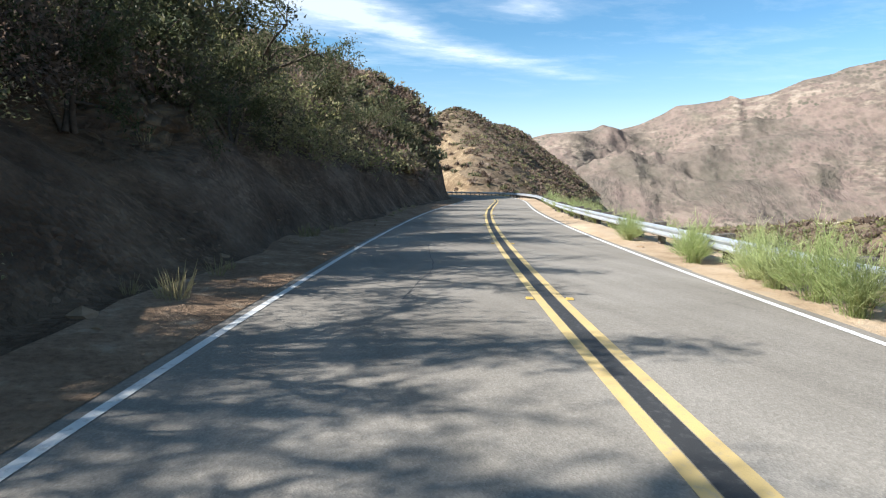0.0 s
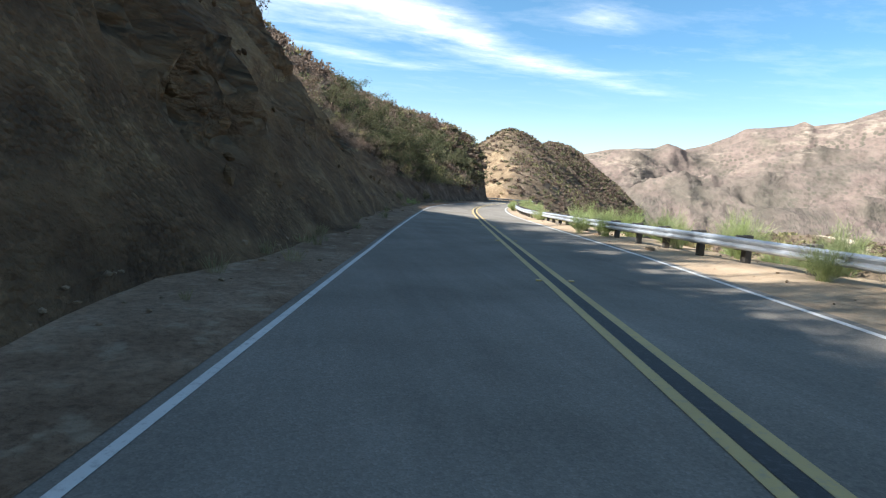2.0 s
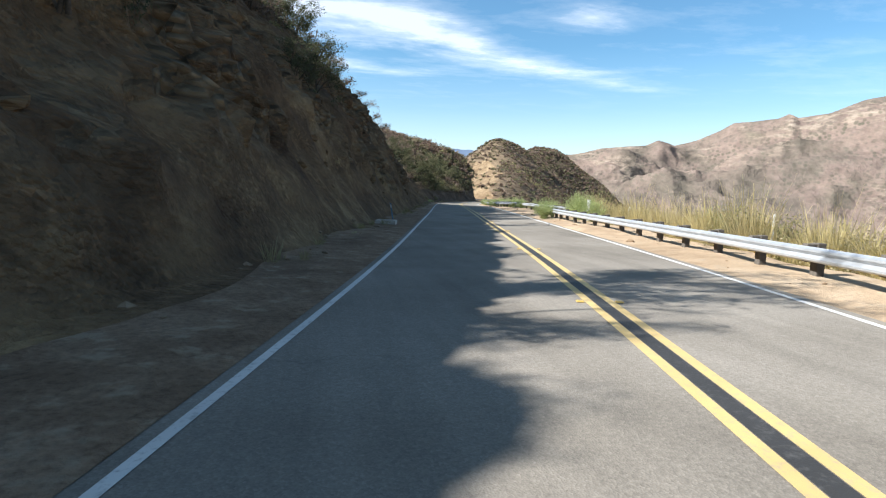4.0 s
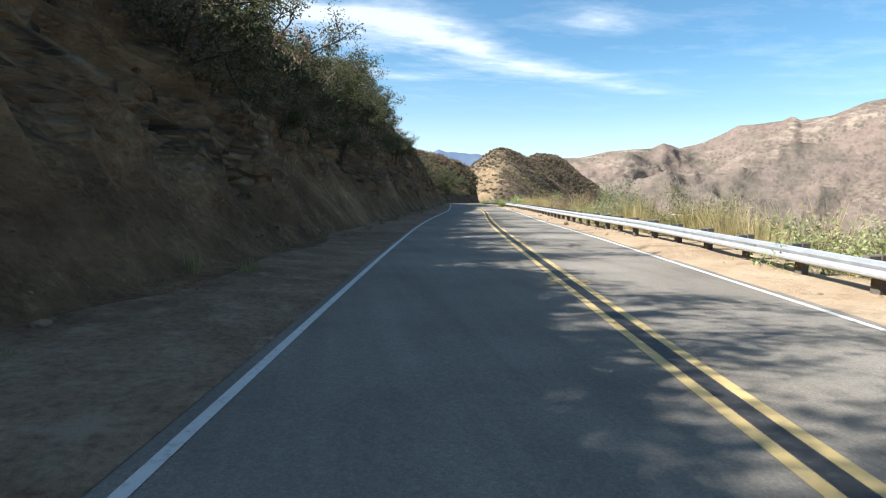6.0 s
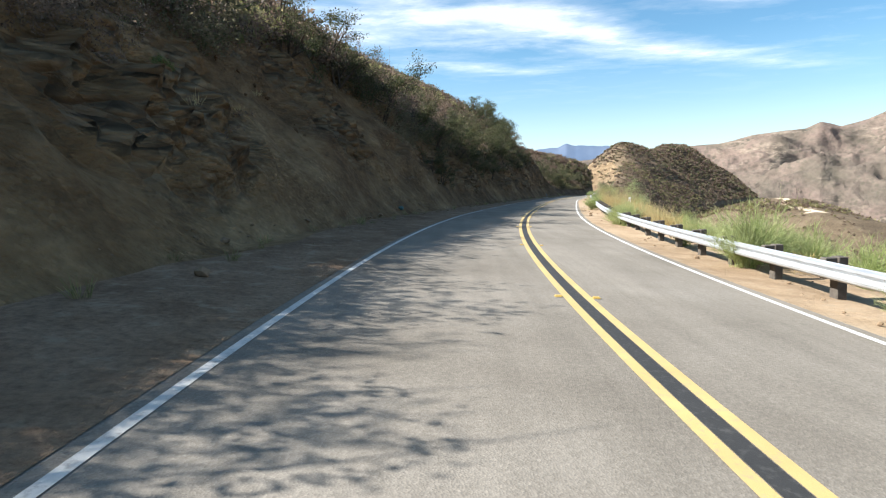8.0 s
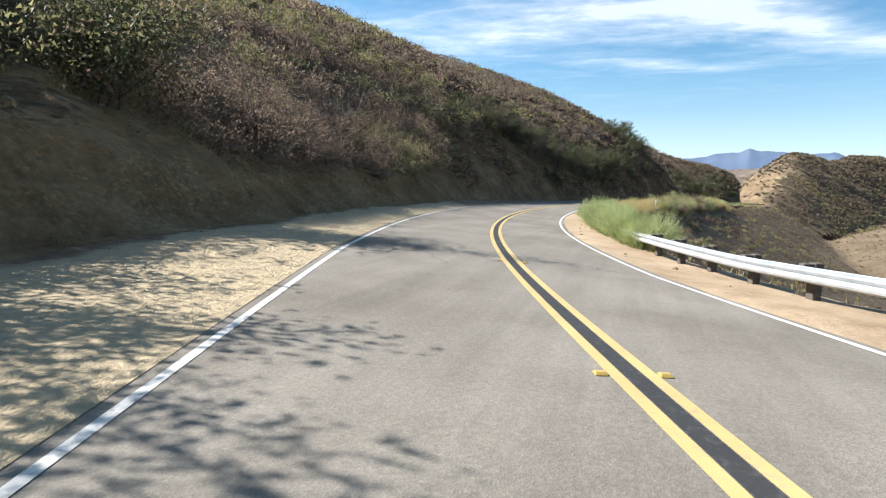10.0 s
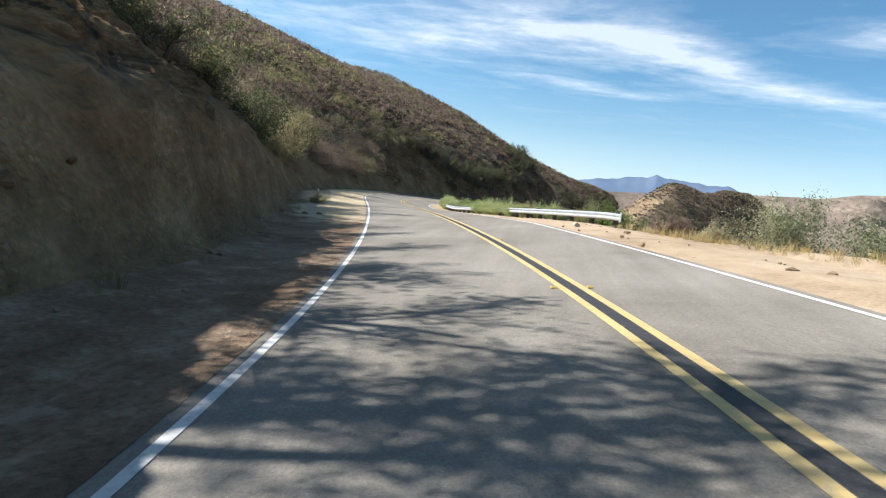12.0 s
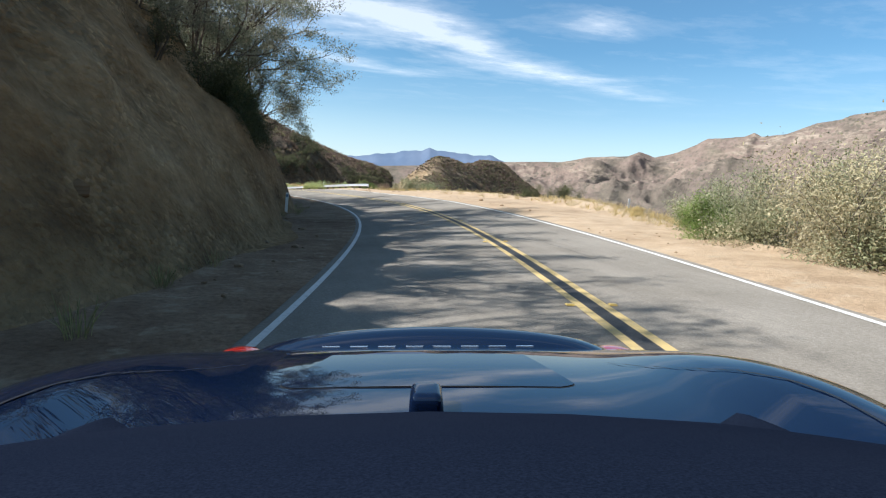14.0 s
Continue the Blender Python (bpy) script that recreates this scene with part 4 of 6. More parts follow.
def shrub_kinds(seed, count, leaf, n_leaf, low=0.75):
    out = []
    rng = np.random.RandomState(seed)
    for k in range(count):
        blobs = []
        for b in range(rng.randint(4, 7)):
            c = (rng.normal() * 0.42, rng.normal() * 0.42, rng.uniform(0.2, 0.75) * low)
            r = rng.uniform(0.28, 0.5)
            blobs.append(tufts(rng, n_leaf // 5, c, (r, r, r * 0.8), leaf))
        out.append(np.concatenate(blobs))
    return out


def scatter(name, kinds, at, size, mat, label, category, seed=0, corners=3):
    """Many shrubs in one mesh."""
    rng = np.random.RandomState(seed)
    pick = rng.randint(0, len(kinds), len(at))
    parts = []
    for k, shape in enumerate(kinds):
        sel = pick == k
        if not sel.any():
            continue
        p, s, a = at[sel], size[sel], rng.uniform(0, 6.28, sel.sum())
        tall = s * rng.uniform(0.75, 1.25, sel.sum())
        ca, sa_ = np.cos(a), np.sin(a)
        x = (shape[None, :, 0] * ca[:, None] - shape[None, :, 1] * sa_[:, None]) * s[:, None] + p[:, 0:1]
        y = (shape[None, :, 0] * sa_[:, None] + shape[None, :, 1] * ca[:, None]) * s[:, None] + p[:, 1:2]
        z = shape[None, :, 2] * tall[:, None] + p[:, 2:3]
        parts.append(np.stack([x, y, z], -1).reshape(-1, 3))
    v = np.concatenate(parts)
    me = mesh_of(name, v, np.arange(len(v)).reshape(-1, corners), mat)
    return tagged(new(name, me), label, category, kind="stuff")


def surface_left(w, o):
    """Points on the left bank and the hill behind it."""
    p = on_road(w, o)
    p[..., 2] += left_rise(w, o) + 0.05
    return p


def surface_right(w, o):
    p = on_road(w, o)
    p[..., 2] -= right_drop(w, o)
    return p


def build_chaparral():
    rng = np.random.RandomState(3)
    n = 6600
    w = rng.uniform(-115, 262, n)
    d = rng.uniform(0, 1, n) ** 1.35 * 62 + 1.5
    # thick growth on the inside of the bend
    w = np.concatenate([w, rng.uniform(150, 250, 2300)])
    d = np.concatenate([d, rng.uniform(1.8, 34, 2300)])
    # brush that hangs low over the face of the cut
    w = np.concatenate([w, rng.uniform(176, 216, 420)])
    d = np.concatenate([d, rng.uniform(0.9, 5.0, 420)])
    # the open hillside above the bend
    w = np.concatenate([w, rng.uniform(20, 232, 4200)])
    d = np.concatenate([d, rng.uniform(14, 112, 4200)])
    # the far spur
    w = np.concatenate([w, rng.uniform(-165, -55, 1500)])
    d = np.concatenate([d, rng.uniform(0.5, 1, 1500) * rng.uniform(0, 30, 1500) + 0.8])
    n = len(w)
    foot = FOOT(w)
    bare = BARE(w)
    # the bare cuts keep only what grows above them
    start = 1.6 + 9.0 * bare * np.clip((w - 12) / 10, 0, 1) + 0.9 * np.sin(w * 0.4)
    start = np.where((w > 108) & (w < 152), 2.6, start)
    start = np.where((w > 168) & (w < 262), np.interp(w, (160, 168, 182, 188, 230, 238, 246, 262), (4.2, 4.4, 4.0, 2.3, 2.3, 3.6, 6.0, 8.5)) + 0.9 * np.sin(w * 0.3), start)
    start = np.where((w > 176) & (w < 216), np.interp(w, (176, 183, 190, 216), (4.2, 3.6, 1.35, 1.4)) + 0.35 * np.sin(w * 0.9), start)
    keep = (d > start) & ~((w > 236) & (d > 30))
    w, d = w[keep], d[keep]
    pts = surface_left(w, foot[keep] + d)
    size = rng.uniform(0.9, 2.0, len(w)) * np.clip(1.15 - d / 160, 0.7, 1.2)
    size *= np.where((w > -8) & (w < 32), 0.6, np.where((w > 172) & (w < 240) & (d < 26), 0.9, np.where((w > 77) & (w < 106) & (d < 26), 0.45, 1)))
    tone = wobble(pts, 0.12, 31.0, 2) + rng.normal(size=len(w)) * 0.45
    hang = (w > 176) & (w < 216) & (d < 8)
    tone = np.where(hang, tone * 0.55 - 0.02, tone)
    tone = np.where(d > 12, tone * 0.62 + 0.04, tone)
    near = ~hang & (d < 6.5) & (w > -25) & (w < 264)
    mid = ~near & ~hang & (d < np.where(w > 160, 22, 12)) & (w > -45) & (w < 264)
    twiggy = shrub_kinds(12, 6, 0.05, 470)
    coarse, middle, fine = shrub_kinds(7, 5, 0.27, 60), shrub_kinds(9, 6, 0.118, 160), shrub_kinds(8, 6, 0.06, 430)
    for name, sel, mat, label in (("green_chaparral", tone > 0.52, CHAPARRAL, "dense dark green chaparral covering the hillside"),
                                  ("dry_brush", (tone <= 0.52) & (tone > -0.5), DRYBRUSH, "brown and grey dry brush covering the hillside"),
                                  ("olive_brush", tone <= -0.5, OLIVE, "olive and yellowish brush covering the hillside")):
        far = sel & ~near & ~mid & ~hang
        scatter(name, coarse, pts[far], size[far], mat, label, "shrubs", 5)
        scatter(name, middle, pts[sel & mid], size[sel & mid], mat, label, "shrubs", 25)
        scatter(name, fine, pts[sel & near], size[sel & near], mat, label, "shrubs", 15)
        scatter(name, twiggy, pts[sel & hang], size[sel & hang] * 0.92, mat, label, "shrubs", 35)
    # bare dead stems that stick out along the skyline
    sel = np.concatenate([rng.choice(len(w), 400, replace=False), rng.choice(np.where((d > 12) & (w > 20) & (w < 235))[0], 900, replace=False)])
    tubes = []
    for k in sel:
        for j in range(3):
            d3 = rng.normal(size=3) * 0.3 + (0, 0, 1)
            base = pts[k] + rng.normal(size=3) * (0.5, 0.5, 0)
            tubes.append(tube([base, base + d3 * 0.9 * size[k], base + d3 * 1.5 * size[k] + rng.normal(size=3) * 0.15], (0.02, 0.014, 0.004), 3))
    v, f = join(tubes)
    tagged(new("dead_stems", mesh_of("dead_stems", v, f, TWIG)), "bleached dead stems standing among the brush", "dead stems", kind="stuff")


def build_far_scrub(knoll):
    pts, cut, z, o = knoll
    rng = np.random.RandomState(9)
    ok = np.where(((~cut) | (rng.uniform(size=len(cut)) < 0.2)) & (z > -10) & (o < -7))[0]
    near = ok[rng.choice(len(ok), 15500)]
    p = pts[near] + np.stack([rng.uniform(-1.2, 1.2, len(near)), rng.uniform(-1.2, 1.2, len(near)), np.full(len(near), -0.1)], 1)
    kinds = shrub_kinds(17, 4, 0.76, 19)
    s = rng.uniform(0.7, 1.5, len(p)) * np.clip(p[:, 1] / 260, 0.8, 1.6)
    half = rng.uniform(size=len(p)) < 0.38
    scatter("hill_scrub", kinds, p[half], s[half], CHAPARRAL, "dark green scrub dotting the rounded hill", "shrubs", 6)
    scatter("hill_brush", kinds, p[~half], s[~half], DRYBRUSH, "brown dry brush dotting the rounded hill", "shrubs", 7)
    # the slope that falls away to the right of the road
    n = 5200
    w = rng.uniform(-120, 345, n)
    d = rng.uniform(0, 1, n) ** 1.5 * 85 + 1.0
    q = surface_right(w, -(RIGHT_EDGE(w) + d))
    zg = ground_height(q[:, 0], q[:, 1])[0]
    q[:, 2] = np.maximum(q[:, 2], zg)
    s = rng.uniform(0.45, 1.1, n)
    kinds = shrub_kinds(19, 4, 0.3, 55)
    t = rng.uniform(size=n)
    scatter("canyon_brush", kinds, q[(t < 0.5) & (d > 2.5)], s[(t < 0.5) & (d > 2.5)], DRYBRUSH, "dry brown brush on the slope below the road", "shrubs", 8)
    x, y = rng.uniform(75, 260, 15000), rng.uniform(30, 240, 15000)
    zg, wg, og = ground_height(x, y)
    crest = np.array([min(math.hypot(p - a[0], q - a[1]) for a in SPUR_RIDGE) for p, q in zip(x, y)])
    off = ridge_height(x, y, SPUR_RIDGE, 0.5) - ridge_height(x, y, SPUR_RIDGE, 0.0)
    ok = (og < -22) & (zg > -40) & (crest > 4) & (off < -1.0)
    spur = np.stack([x, y, zg - 0.1], 1)[ok]
    two = rng.uniform(size=len(spur)) < 0.5
    tufty = shrub_kinds(23, 4, 0.55, 18)
    scatter("spur_brush", tufty, spur[two], rng.uniform(0.7, 1.6, two.sum()), DRYBRUSH, "dry brown scrub on the lower spur", "shrubs", 10)
    scatter("spur_scrub", tufty, spur[~two], rng.uniform(0.7, 1.6, (~two).sum()), OLIVE, "olive scrub on the lower spur", "shrubs", 11)
    scatter("canyon_scrub", kinds, q[(t >= 0.5) & (t < 0.8) & (d > 2.5)], s[(t >= 0.5) & (t < 0.8) & (d > 2.5)], OLIVE, "olive scrub on the slope below the road", "shrubs", 9)


def blades(rng, count, spread_r, height, wide, flare=0.5):
    """Thin upright stems of a broom or grass tuft, as narrow quads."""
    a, r = rng.uniform(0, 6.28, count), spread_r * np.sqrt(rng.uniform(0, 1, count)) * 0.45
    base = np.stack([np.cos(a) * r, np.sin(a) * r, np.zeros(count)], 1)
    out = np.stack([np.cos(a), np.sin(a), np.zeros(count)], 1) * rng.uniform(0, flare, count)[:, None] + rng.normal(size=(count, 3)) * 0.16
    h = height * rng.uniform(0.45, 1.0, count)[:, None]
    tip = base + out * h + np.stack([np.zeros(count), np.zeros(count), h[:, 0]], 1)
    mid = base + (tip - base) * 0.55 + out * h * -0.06
    s = np.cross(tip - base, rng.normal(size=(count, 3)))
    s /= np.linalg.norm(s, axis=1)[:, None]
    s *= wide
    one = np.stack([base - s * 0.5, base + s * 0.5, mid + s, mid - s], 1)
    two = np.stack([mid - s, mid + s, tip + s * 0.3, tip - s * 0.3], 1)
    return np.concatenate([one, two]).reshape(-1, 3)


def build_broom():
    """Feathery green bushes that crowd the guard rail."""
    kinds = []
    for k in range(5):
        rng = np.random.RandomState(40 + k)
        # arching stems that fan out from the root
        count, knots = 130, 6
        turn, open_by = rng.uniform(0, 6.28, count), rng.uniform(0, 1, count) ** 0.7 * 1.25
        length = (1.12 - 0.42 * open_by) * rng.uniform(0.72, 1.08, count) * (1 + 0.14 * np.sin(turn * 2 + k))
        t = np.linspace(0, 1, knots)[None]
        lean = open_by[:, None] * (0.35 + 0.65 * t) * 0.92
        step = length[:, None] / (knots - 1)
        out, up = np.cumsum(np.sin(lean) * step, 1), np.cumsum(np.cos(lean) * step, 1)
        swing = turn[:, None] + 0.25 * t * rng.normal(size=(count, 1))
        root = rng.normal(size=(count, 2)) * 0.07
        line = np.stack([root[:, :1] + out * np.cos(swing), root[:, 1:] + out * np.sin(swing), up - step], -1)
        side = np.stack([-np.sin(swing), np.cos(swing), 0 * swing], -1) * (0.004 * (1.15 - t))[..., None]
        a, b = (line - side), (line + side)
        tri = np.concatenate([np.stack([a[:, :-1], b[:, :-1], b[:, 1:]], 2).reshape(-1, 3), np.stack([a[:, :-1], b[:, 1:], a[:, 1:]], 2).reshape(-1, 3)])
        # green switches that feather the upper stems
        many = 2700
        pick, at = rng.randint(0, count, many), rng.uniform(0.28, 1, many) ** 0.8 * (knots - 1.001)
        i = at.astype(int)
        low, high_ = line[pick, i], line[pick, i + 1]
        c = low + (high_ - low) * (at - i)[:, None]
        way = (high_ - low) / np.linalg.norm(high_ - low, axis=1)[:, None] + rng.normal(size=(many, 3)) * 0.5 + (0, 0, 0.15)
        s_ = np.cross(way, rng.normal(size=(many, 3)))
        s_ /= np.linalg.norm(s_, axis=1)[:, None] / 0.0034
        long = rng.uniform(0.08, 0.21, (many, 1))
        twigs = np.stack([c - s_, c + s_, c + way * long], 1).reshape(-1, 3)
        kinds.append((mesh_of("stem_clump", tri, leaves_of(tri), BROOM), mesh_of("foliage", twigs, leaves_of(twigs), BROOM)))
    rng = np.random.RandomState(44)
    spots = [(-6.6, -3.55, 0.92), (-7.5, -3.65, 0.95), (-8.4, -3.6, 0.9), (-9.2, -3.7, 0.85), (-11.3, -3.55, 0.85), (-12.0, -3.8, 0.7), (-15.8, -3.6, 0.85), (-16.6, -3.9, 0.75), (-19.5, -4.2, 0.6), (-23, -4.3, 0.9), (-27, -4.4, 1.0),
             (-30, -4.4, 0.9), (-35, -4.3, 1.0), (-40, -4.4, 1.0), (-47, -4.5, 1.1), (18.8, -3.75, 0.95), (32.2, -4.1, 0.9), (28.4, -4.2, 0.85),
             (36.5, -5.0, 0.9), (39.0, -5.6, 1.0), (43.0, -5.0, 0.75), (49.0, -7.4, 0.9), (53.5, -7.6, 0.8), (57, -7.4, 0.7), (60, -7.0, 0.65),
             (67.6, -3.8, 1.05), (68.3, -3.75, 1.0), (67.0, -4.1, 1.0), (51.5, -7.9, 1.0), (55.5, -8.0, 1.15), (59, -8.0, 1.25), (62.5, -7.8, 1.25), (64.5, -7.2, 1.2), (66.4, -4.6, 0.8), (149.8, -3.9, 0.85), (148.6, -4.2, 0.8), (166.2, -4.2, 0.85), (165.6, -4.6, 0.8),
             (178.7, -4.25, 0.95), (178.0, -4.8, 1.05), (184.0, -3.9, 0.5), (191.7, -4.2, 0.95), (192.4, -4.9, 1.05), (174.0, -4.5, 0.6),
             (233.5, -3.9, 0.8), (234.6, -4.3, 0.95), (237.0, -4.2, 0.9), (238.2, -4.8, 0.9), (241.0, -5.8, 0.8), (243.0, -5.9, 0.85), (246.5, -6.4, 0.8), (30.3, -3.6, 0.85), (30.8, -5.4, 1.1), (31.5, -6.4, 1.1), (34, -5.6, 1.0),
             (38, -6.0, 1.1), (42, -6.0, 1.0), (45.4, -5.5, 0.95), (48.6, -6.3, 0.95), (50, -7.5, 1.1), (52, -7.7, 1.1), (25, -5.3, 1.1), (27.5, -5.5, 1.0), (22, -5.2, 1.0)]
    for w in np.arange(195.5, 214.0, 0.62):
        spots.append((w, -4.15 - 0.9 * abs(math.sin(w * 1.7)), 0.92 + 0.16 * math.sin(w * 2.3)))
    for w in np.arange(-58, 60, 1.7):
        if math.sin(w * 0.9) + math.sin(w * 2.3) > -0.7:
            spots.append((w, -RIGHT_EDGE(w) - 0.25 - 1.0 * abs(math.sin(w * 1.3)), 0.68 + 0.18 * math.sin(w * 2.9)))
    for w in np.arange(168, 198, 1.5):
        spots.append((w, -5.6 - 0.9 * abs(math.sin(w * 1.9)), 0.55 + 0.3 * abs(math.sin(w * 2.1))))
    for w in np.arange(160.5, 182, 0.85):
        spots.append((w, -RIGHT_EDGE(w) - 0.55 - 0.8 * abs(math.sin(w * 1.4)), 0.62 + 0.16 * math.sin(w * 2.7)))
    for w, o, s in ((165.3, -3.95, 0.72), (164.7, -4.3, 0.8), (68.6, -5.7, 1.5), (67.2, -6.1, 1.4), (70.2, -5.5, 1.45), (72.0, -5.8, 1.3), (65.4, -7.2, 1.35), (62.0, -7.5, 1.25), (58.5, -7.6, 1.1), (7.6, 4.95, 0.5), (8.4, 5.3, 0.55), (-1.5, 5.6, 0.5)):
        spots.append((w, o, s))
    for w, o, s in spots:
        s *= 1.22 if 140 < w < 250 else 1.0
        p = surface_right(w, o) if o < 0 else on_road(w, o, 0.06)
        ob = new("broom_bush")
        for name, me in zip(("stem_clump", "foliage"), kinds[rng.randint(5)]):
            new(name, me).parent = ob
        ob.matrix_basis = Matrix.Translation(p - np.array((0, 0, 0.05))) @ Matrix.Rotation(rng.uniform(0, 6.28), 4, "Z") @ Matrix.Diagonal((s * 1.15, s * 1.15, s, 1))
        tagged(ob, "bright green feathery broom bush beside the guard rail" if o < 0 else "green weedy bush at the foot of the bank", "bush", "broom bushes along the guard rail")


def build_grass():
    rng = np.random.RandomState(50)
    tuft = [blades(rng, 26, 0.3, 0.5, 0.006, 0.5) for _ in range(4)]
    n = 1900
    w = rng.uniform(-60, 345, n)
    o = -(RIGHT_EDGE(w) + rng.uniform(-0.5, 3.2, n))
    busy = ((w > 30) & (w < 166)) | ((w > 238) & (w < 345))
    keep = busy | (rng.uniform(size=n) < 0.35)
    w, o = w[keep], o[keep]
    p = surface_right(w, o)
    size = rng.uniform(0.4, 1.15, len(w)) * np.where((w > 255), 0.6, 1)
    scatter("dry_grass", tuft, p, size, STRAW, "straw-coloured dry grass along the edge of the shoulder", "grass", 12, 4)
    # a strip of taller straw behind the rail at the end of the straight
    wisp = [blades(rng, 60, 0.55, 0.75, 0.0035, 0.45) for _ in range(3)]
    w = rng.uniform(140, 169, 420)
    o = -(RIGHT_EDGE(w) + rng.uniform(-0.4, 1.6, 420))
    scatter("straw_strip", wisp, surface_right(w, o), rng.uniform(0.8, 1.35, 420), STRAW, "tall straw-coloured grass behind the guard rail", "grass", 21, 4)
    # straw on the berm of the turnout
    w = rng.uniform(251, 297, 900)
    o = -(RIGHT_EDGE(w) * rng.uniform(0.8, 1.08, 900))
    p = surface_right(w, o) + np.stack([np.zeros(900), np.zeros(900), 0.35 * np.interp(w, (254, 262, 284, 294), (0, 1, 1, 0.25)) * np.exp(-((-o / RIGHT_EDGE(w) - 0.93) / 0.1) ** 2)], 1)
    scatter("berm_grass", tuft, p, rng.uniform(0.25, 0.7, 900), STRAW, "short straw-coloured grass on the berm of the turnout", "grass", 19, 4)
    # tall yellow reeds beyond the rail
    reed = [blades(rng, 125, 1.0, 1.8, 0.008, 0.5) for _ in range(3)]
    w = np.concatenate([rng.uniform(72, 148, 300), rng.uniform(74, 84, 26), rng.uniform(92, 112, 50), rng.uniform(84, 95, 45), rng.uniform(66, 82, 60), rng.uniform(64, 70, 24)])
    o = -(RIGHT_EDGE(w) + rng.uniform(0.3, 2.4, len(w)))
    o = np.where(np.arange(len(w)) >= len(w) - 24, o - 1.6, o)
    scatter("yellow_reeds", reed, surface_right(w, o), np.where(np.arange(len(w)) < 300, rng.uniform(0.4, 0.85, len(w)), rng.uniform(0.5, 0.95, len(w))), REED, "tall yellow reeds behind the guard rail", "reeds", 13, 4)
    # dry tufts and seedlings that cling to the cut bank
    n = 620
    w = rng.uniform(-30, 330, n)
    d = rng.uniform(0.3, 9.0, n)
    p = surface_left(w, FOOT(w) + d) - np.array((0, 0, 0.08))
    patch = wobble(p, 0.35, 44.0, 2) > 0.2
    clump = [blades(rng, 22, 0.5, 0.42, 0.007, 0.8) for _ in range(4)]
    half = np.arange(n) % 3 == 0
    scatter("bank_grass", clump, p[patch & half], rng.uniform(0.4, 1.1, n)[patch & half], STRAW, "dry straw tufts clinging to the cut bank", "grass", 16, 4)
    seed = shrub_kinds(29, 4, 0.2, 60)
    scatter("bank_scrub", seed, p[patch & ~half], rng.uniform(0.12, 0.45, n)[patch & ~half], DRYBRUSH, "small dry shrubs clinging to the cut bank", "shrubs", 17)
    # low weeds on the left side
    weed = [blades(rng, 40, 0.35, 0.4, 0.007, 0.7) for _ in range(3)]
    w = rng.uniform(-40, 330, 160)
    o = FOOT(w) - rng.uniform(0.0, 0.9, 160)
    scatter("roadside_weeds", weed, on_road(w, o, 0.08), rng.uniform(0.3, 0.9, 160), OLIVE, "low weeds at the foot of the bank", "weeds", 14, 4)


def build_stones():
    rng = np.random.RandomState(60)
    shapes = []
    for k in range(5):
        bm = bmesh.new()
        bmesh.ops.create_icosphere(bm, subdivisions=1, radius=1)
        for v in bm.verts:
            v.co *= rng.uniform(0.65, 1.15)
            v.co.z *= 0.65
        me = bpy.data.meshes.new("stone")
        bm.to_mesh(me), bm.free()
        v = np.array([tuple(q.co) for q in me.vertices])
        f = np.array([tuple(q.vertices) for q in me.polygons])
        shapes.append((v, f))
    parts = []
    for k in range(1500):
        left = rng.uniform() < 0.7
        w = rng.uniform(-30, 345)
        if left:
            o = FOOT(w) - abs(rng.normal()) * 0.7 + 0.4
            if o < 3.9:
                continue
            p = on_road(w, o, 0.09) + np.array((0, 0, max(0, o - FOOT(w)) * 1.2))
        else:
            o = -(3.3 + abs(rng.normal()) * 1.0)
            p = surface_right(w, o)
        s = rng.uniform(0.015, 0.05) if rng.uniform() < 0.85 else rng.uniform(0.06, 0.16)
        v, f = shapes[rng.randint(5)]
        parts.append((v * s * rng.uniform(0.8, 1.3, 3) + p, f))
    v, f = join(parts)
    tagged(new("loose_stones", mesh_of("loose_stones", v, f, STONE)), "loose tan stones scattered on the dirt shoulders", "stones", kind="stuff")
    # rocks sticking out of the bank
    parts = []
    for k in range(3000):
        w = rng.uniform(-20, 345)
        d = rng.uniform(0.4, 9.5)
        if BARE(w) < 0.35 or noise.noise((w * 0.14, d * 0.3, 3.0)) < (0.02 if w < 240 else 0.13):
            continue
        p = surface_left(w, FOOT(w) + d) - np.array((0, 0, 0.12))
        s = rng.uniform(0.05, 0.17) * (1 if rng.uniform() < 0.88 else 2.0)
        v, f = shapes[rng.randint(5)]
        turn = np.array(Euler(rng.uniform(0, 6.28, 3)).to_matrix())
        parts.append(((v * rng.uniform(0.6, 1.4, 3)) @ turn.T * s + p, f))
    v, f = join(parts)
    tagged(new("bank_rocks", mesh_of("bank_rocks", v, f, BANK)), "brown rocks bedded in the cut bank", "rocks", kind="stuff")


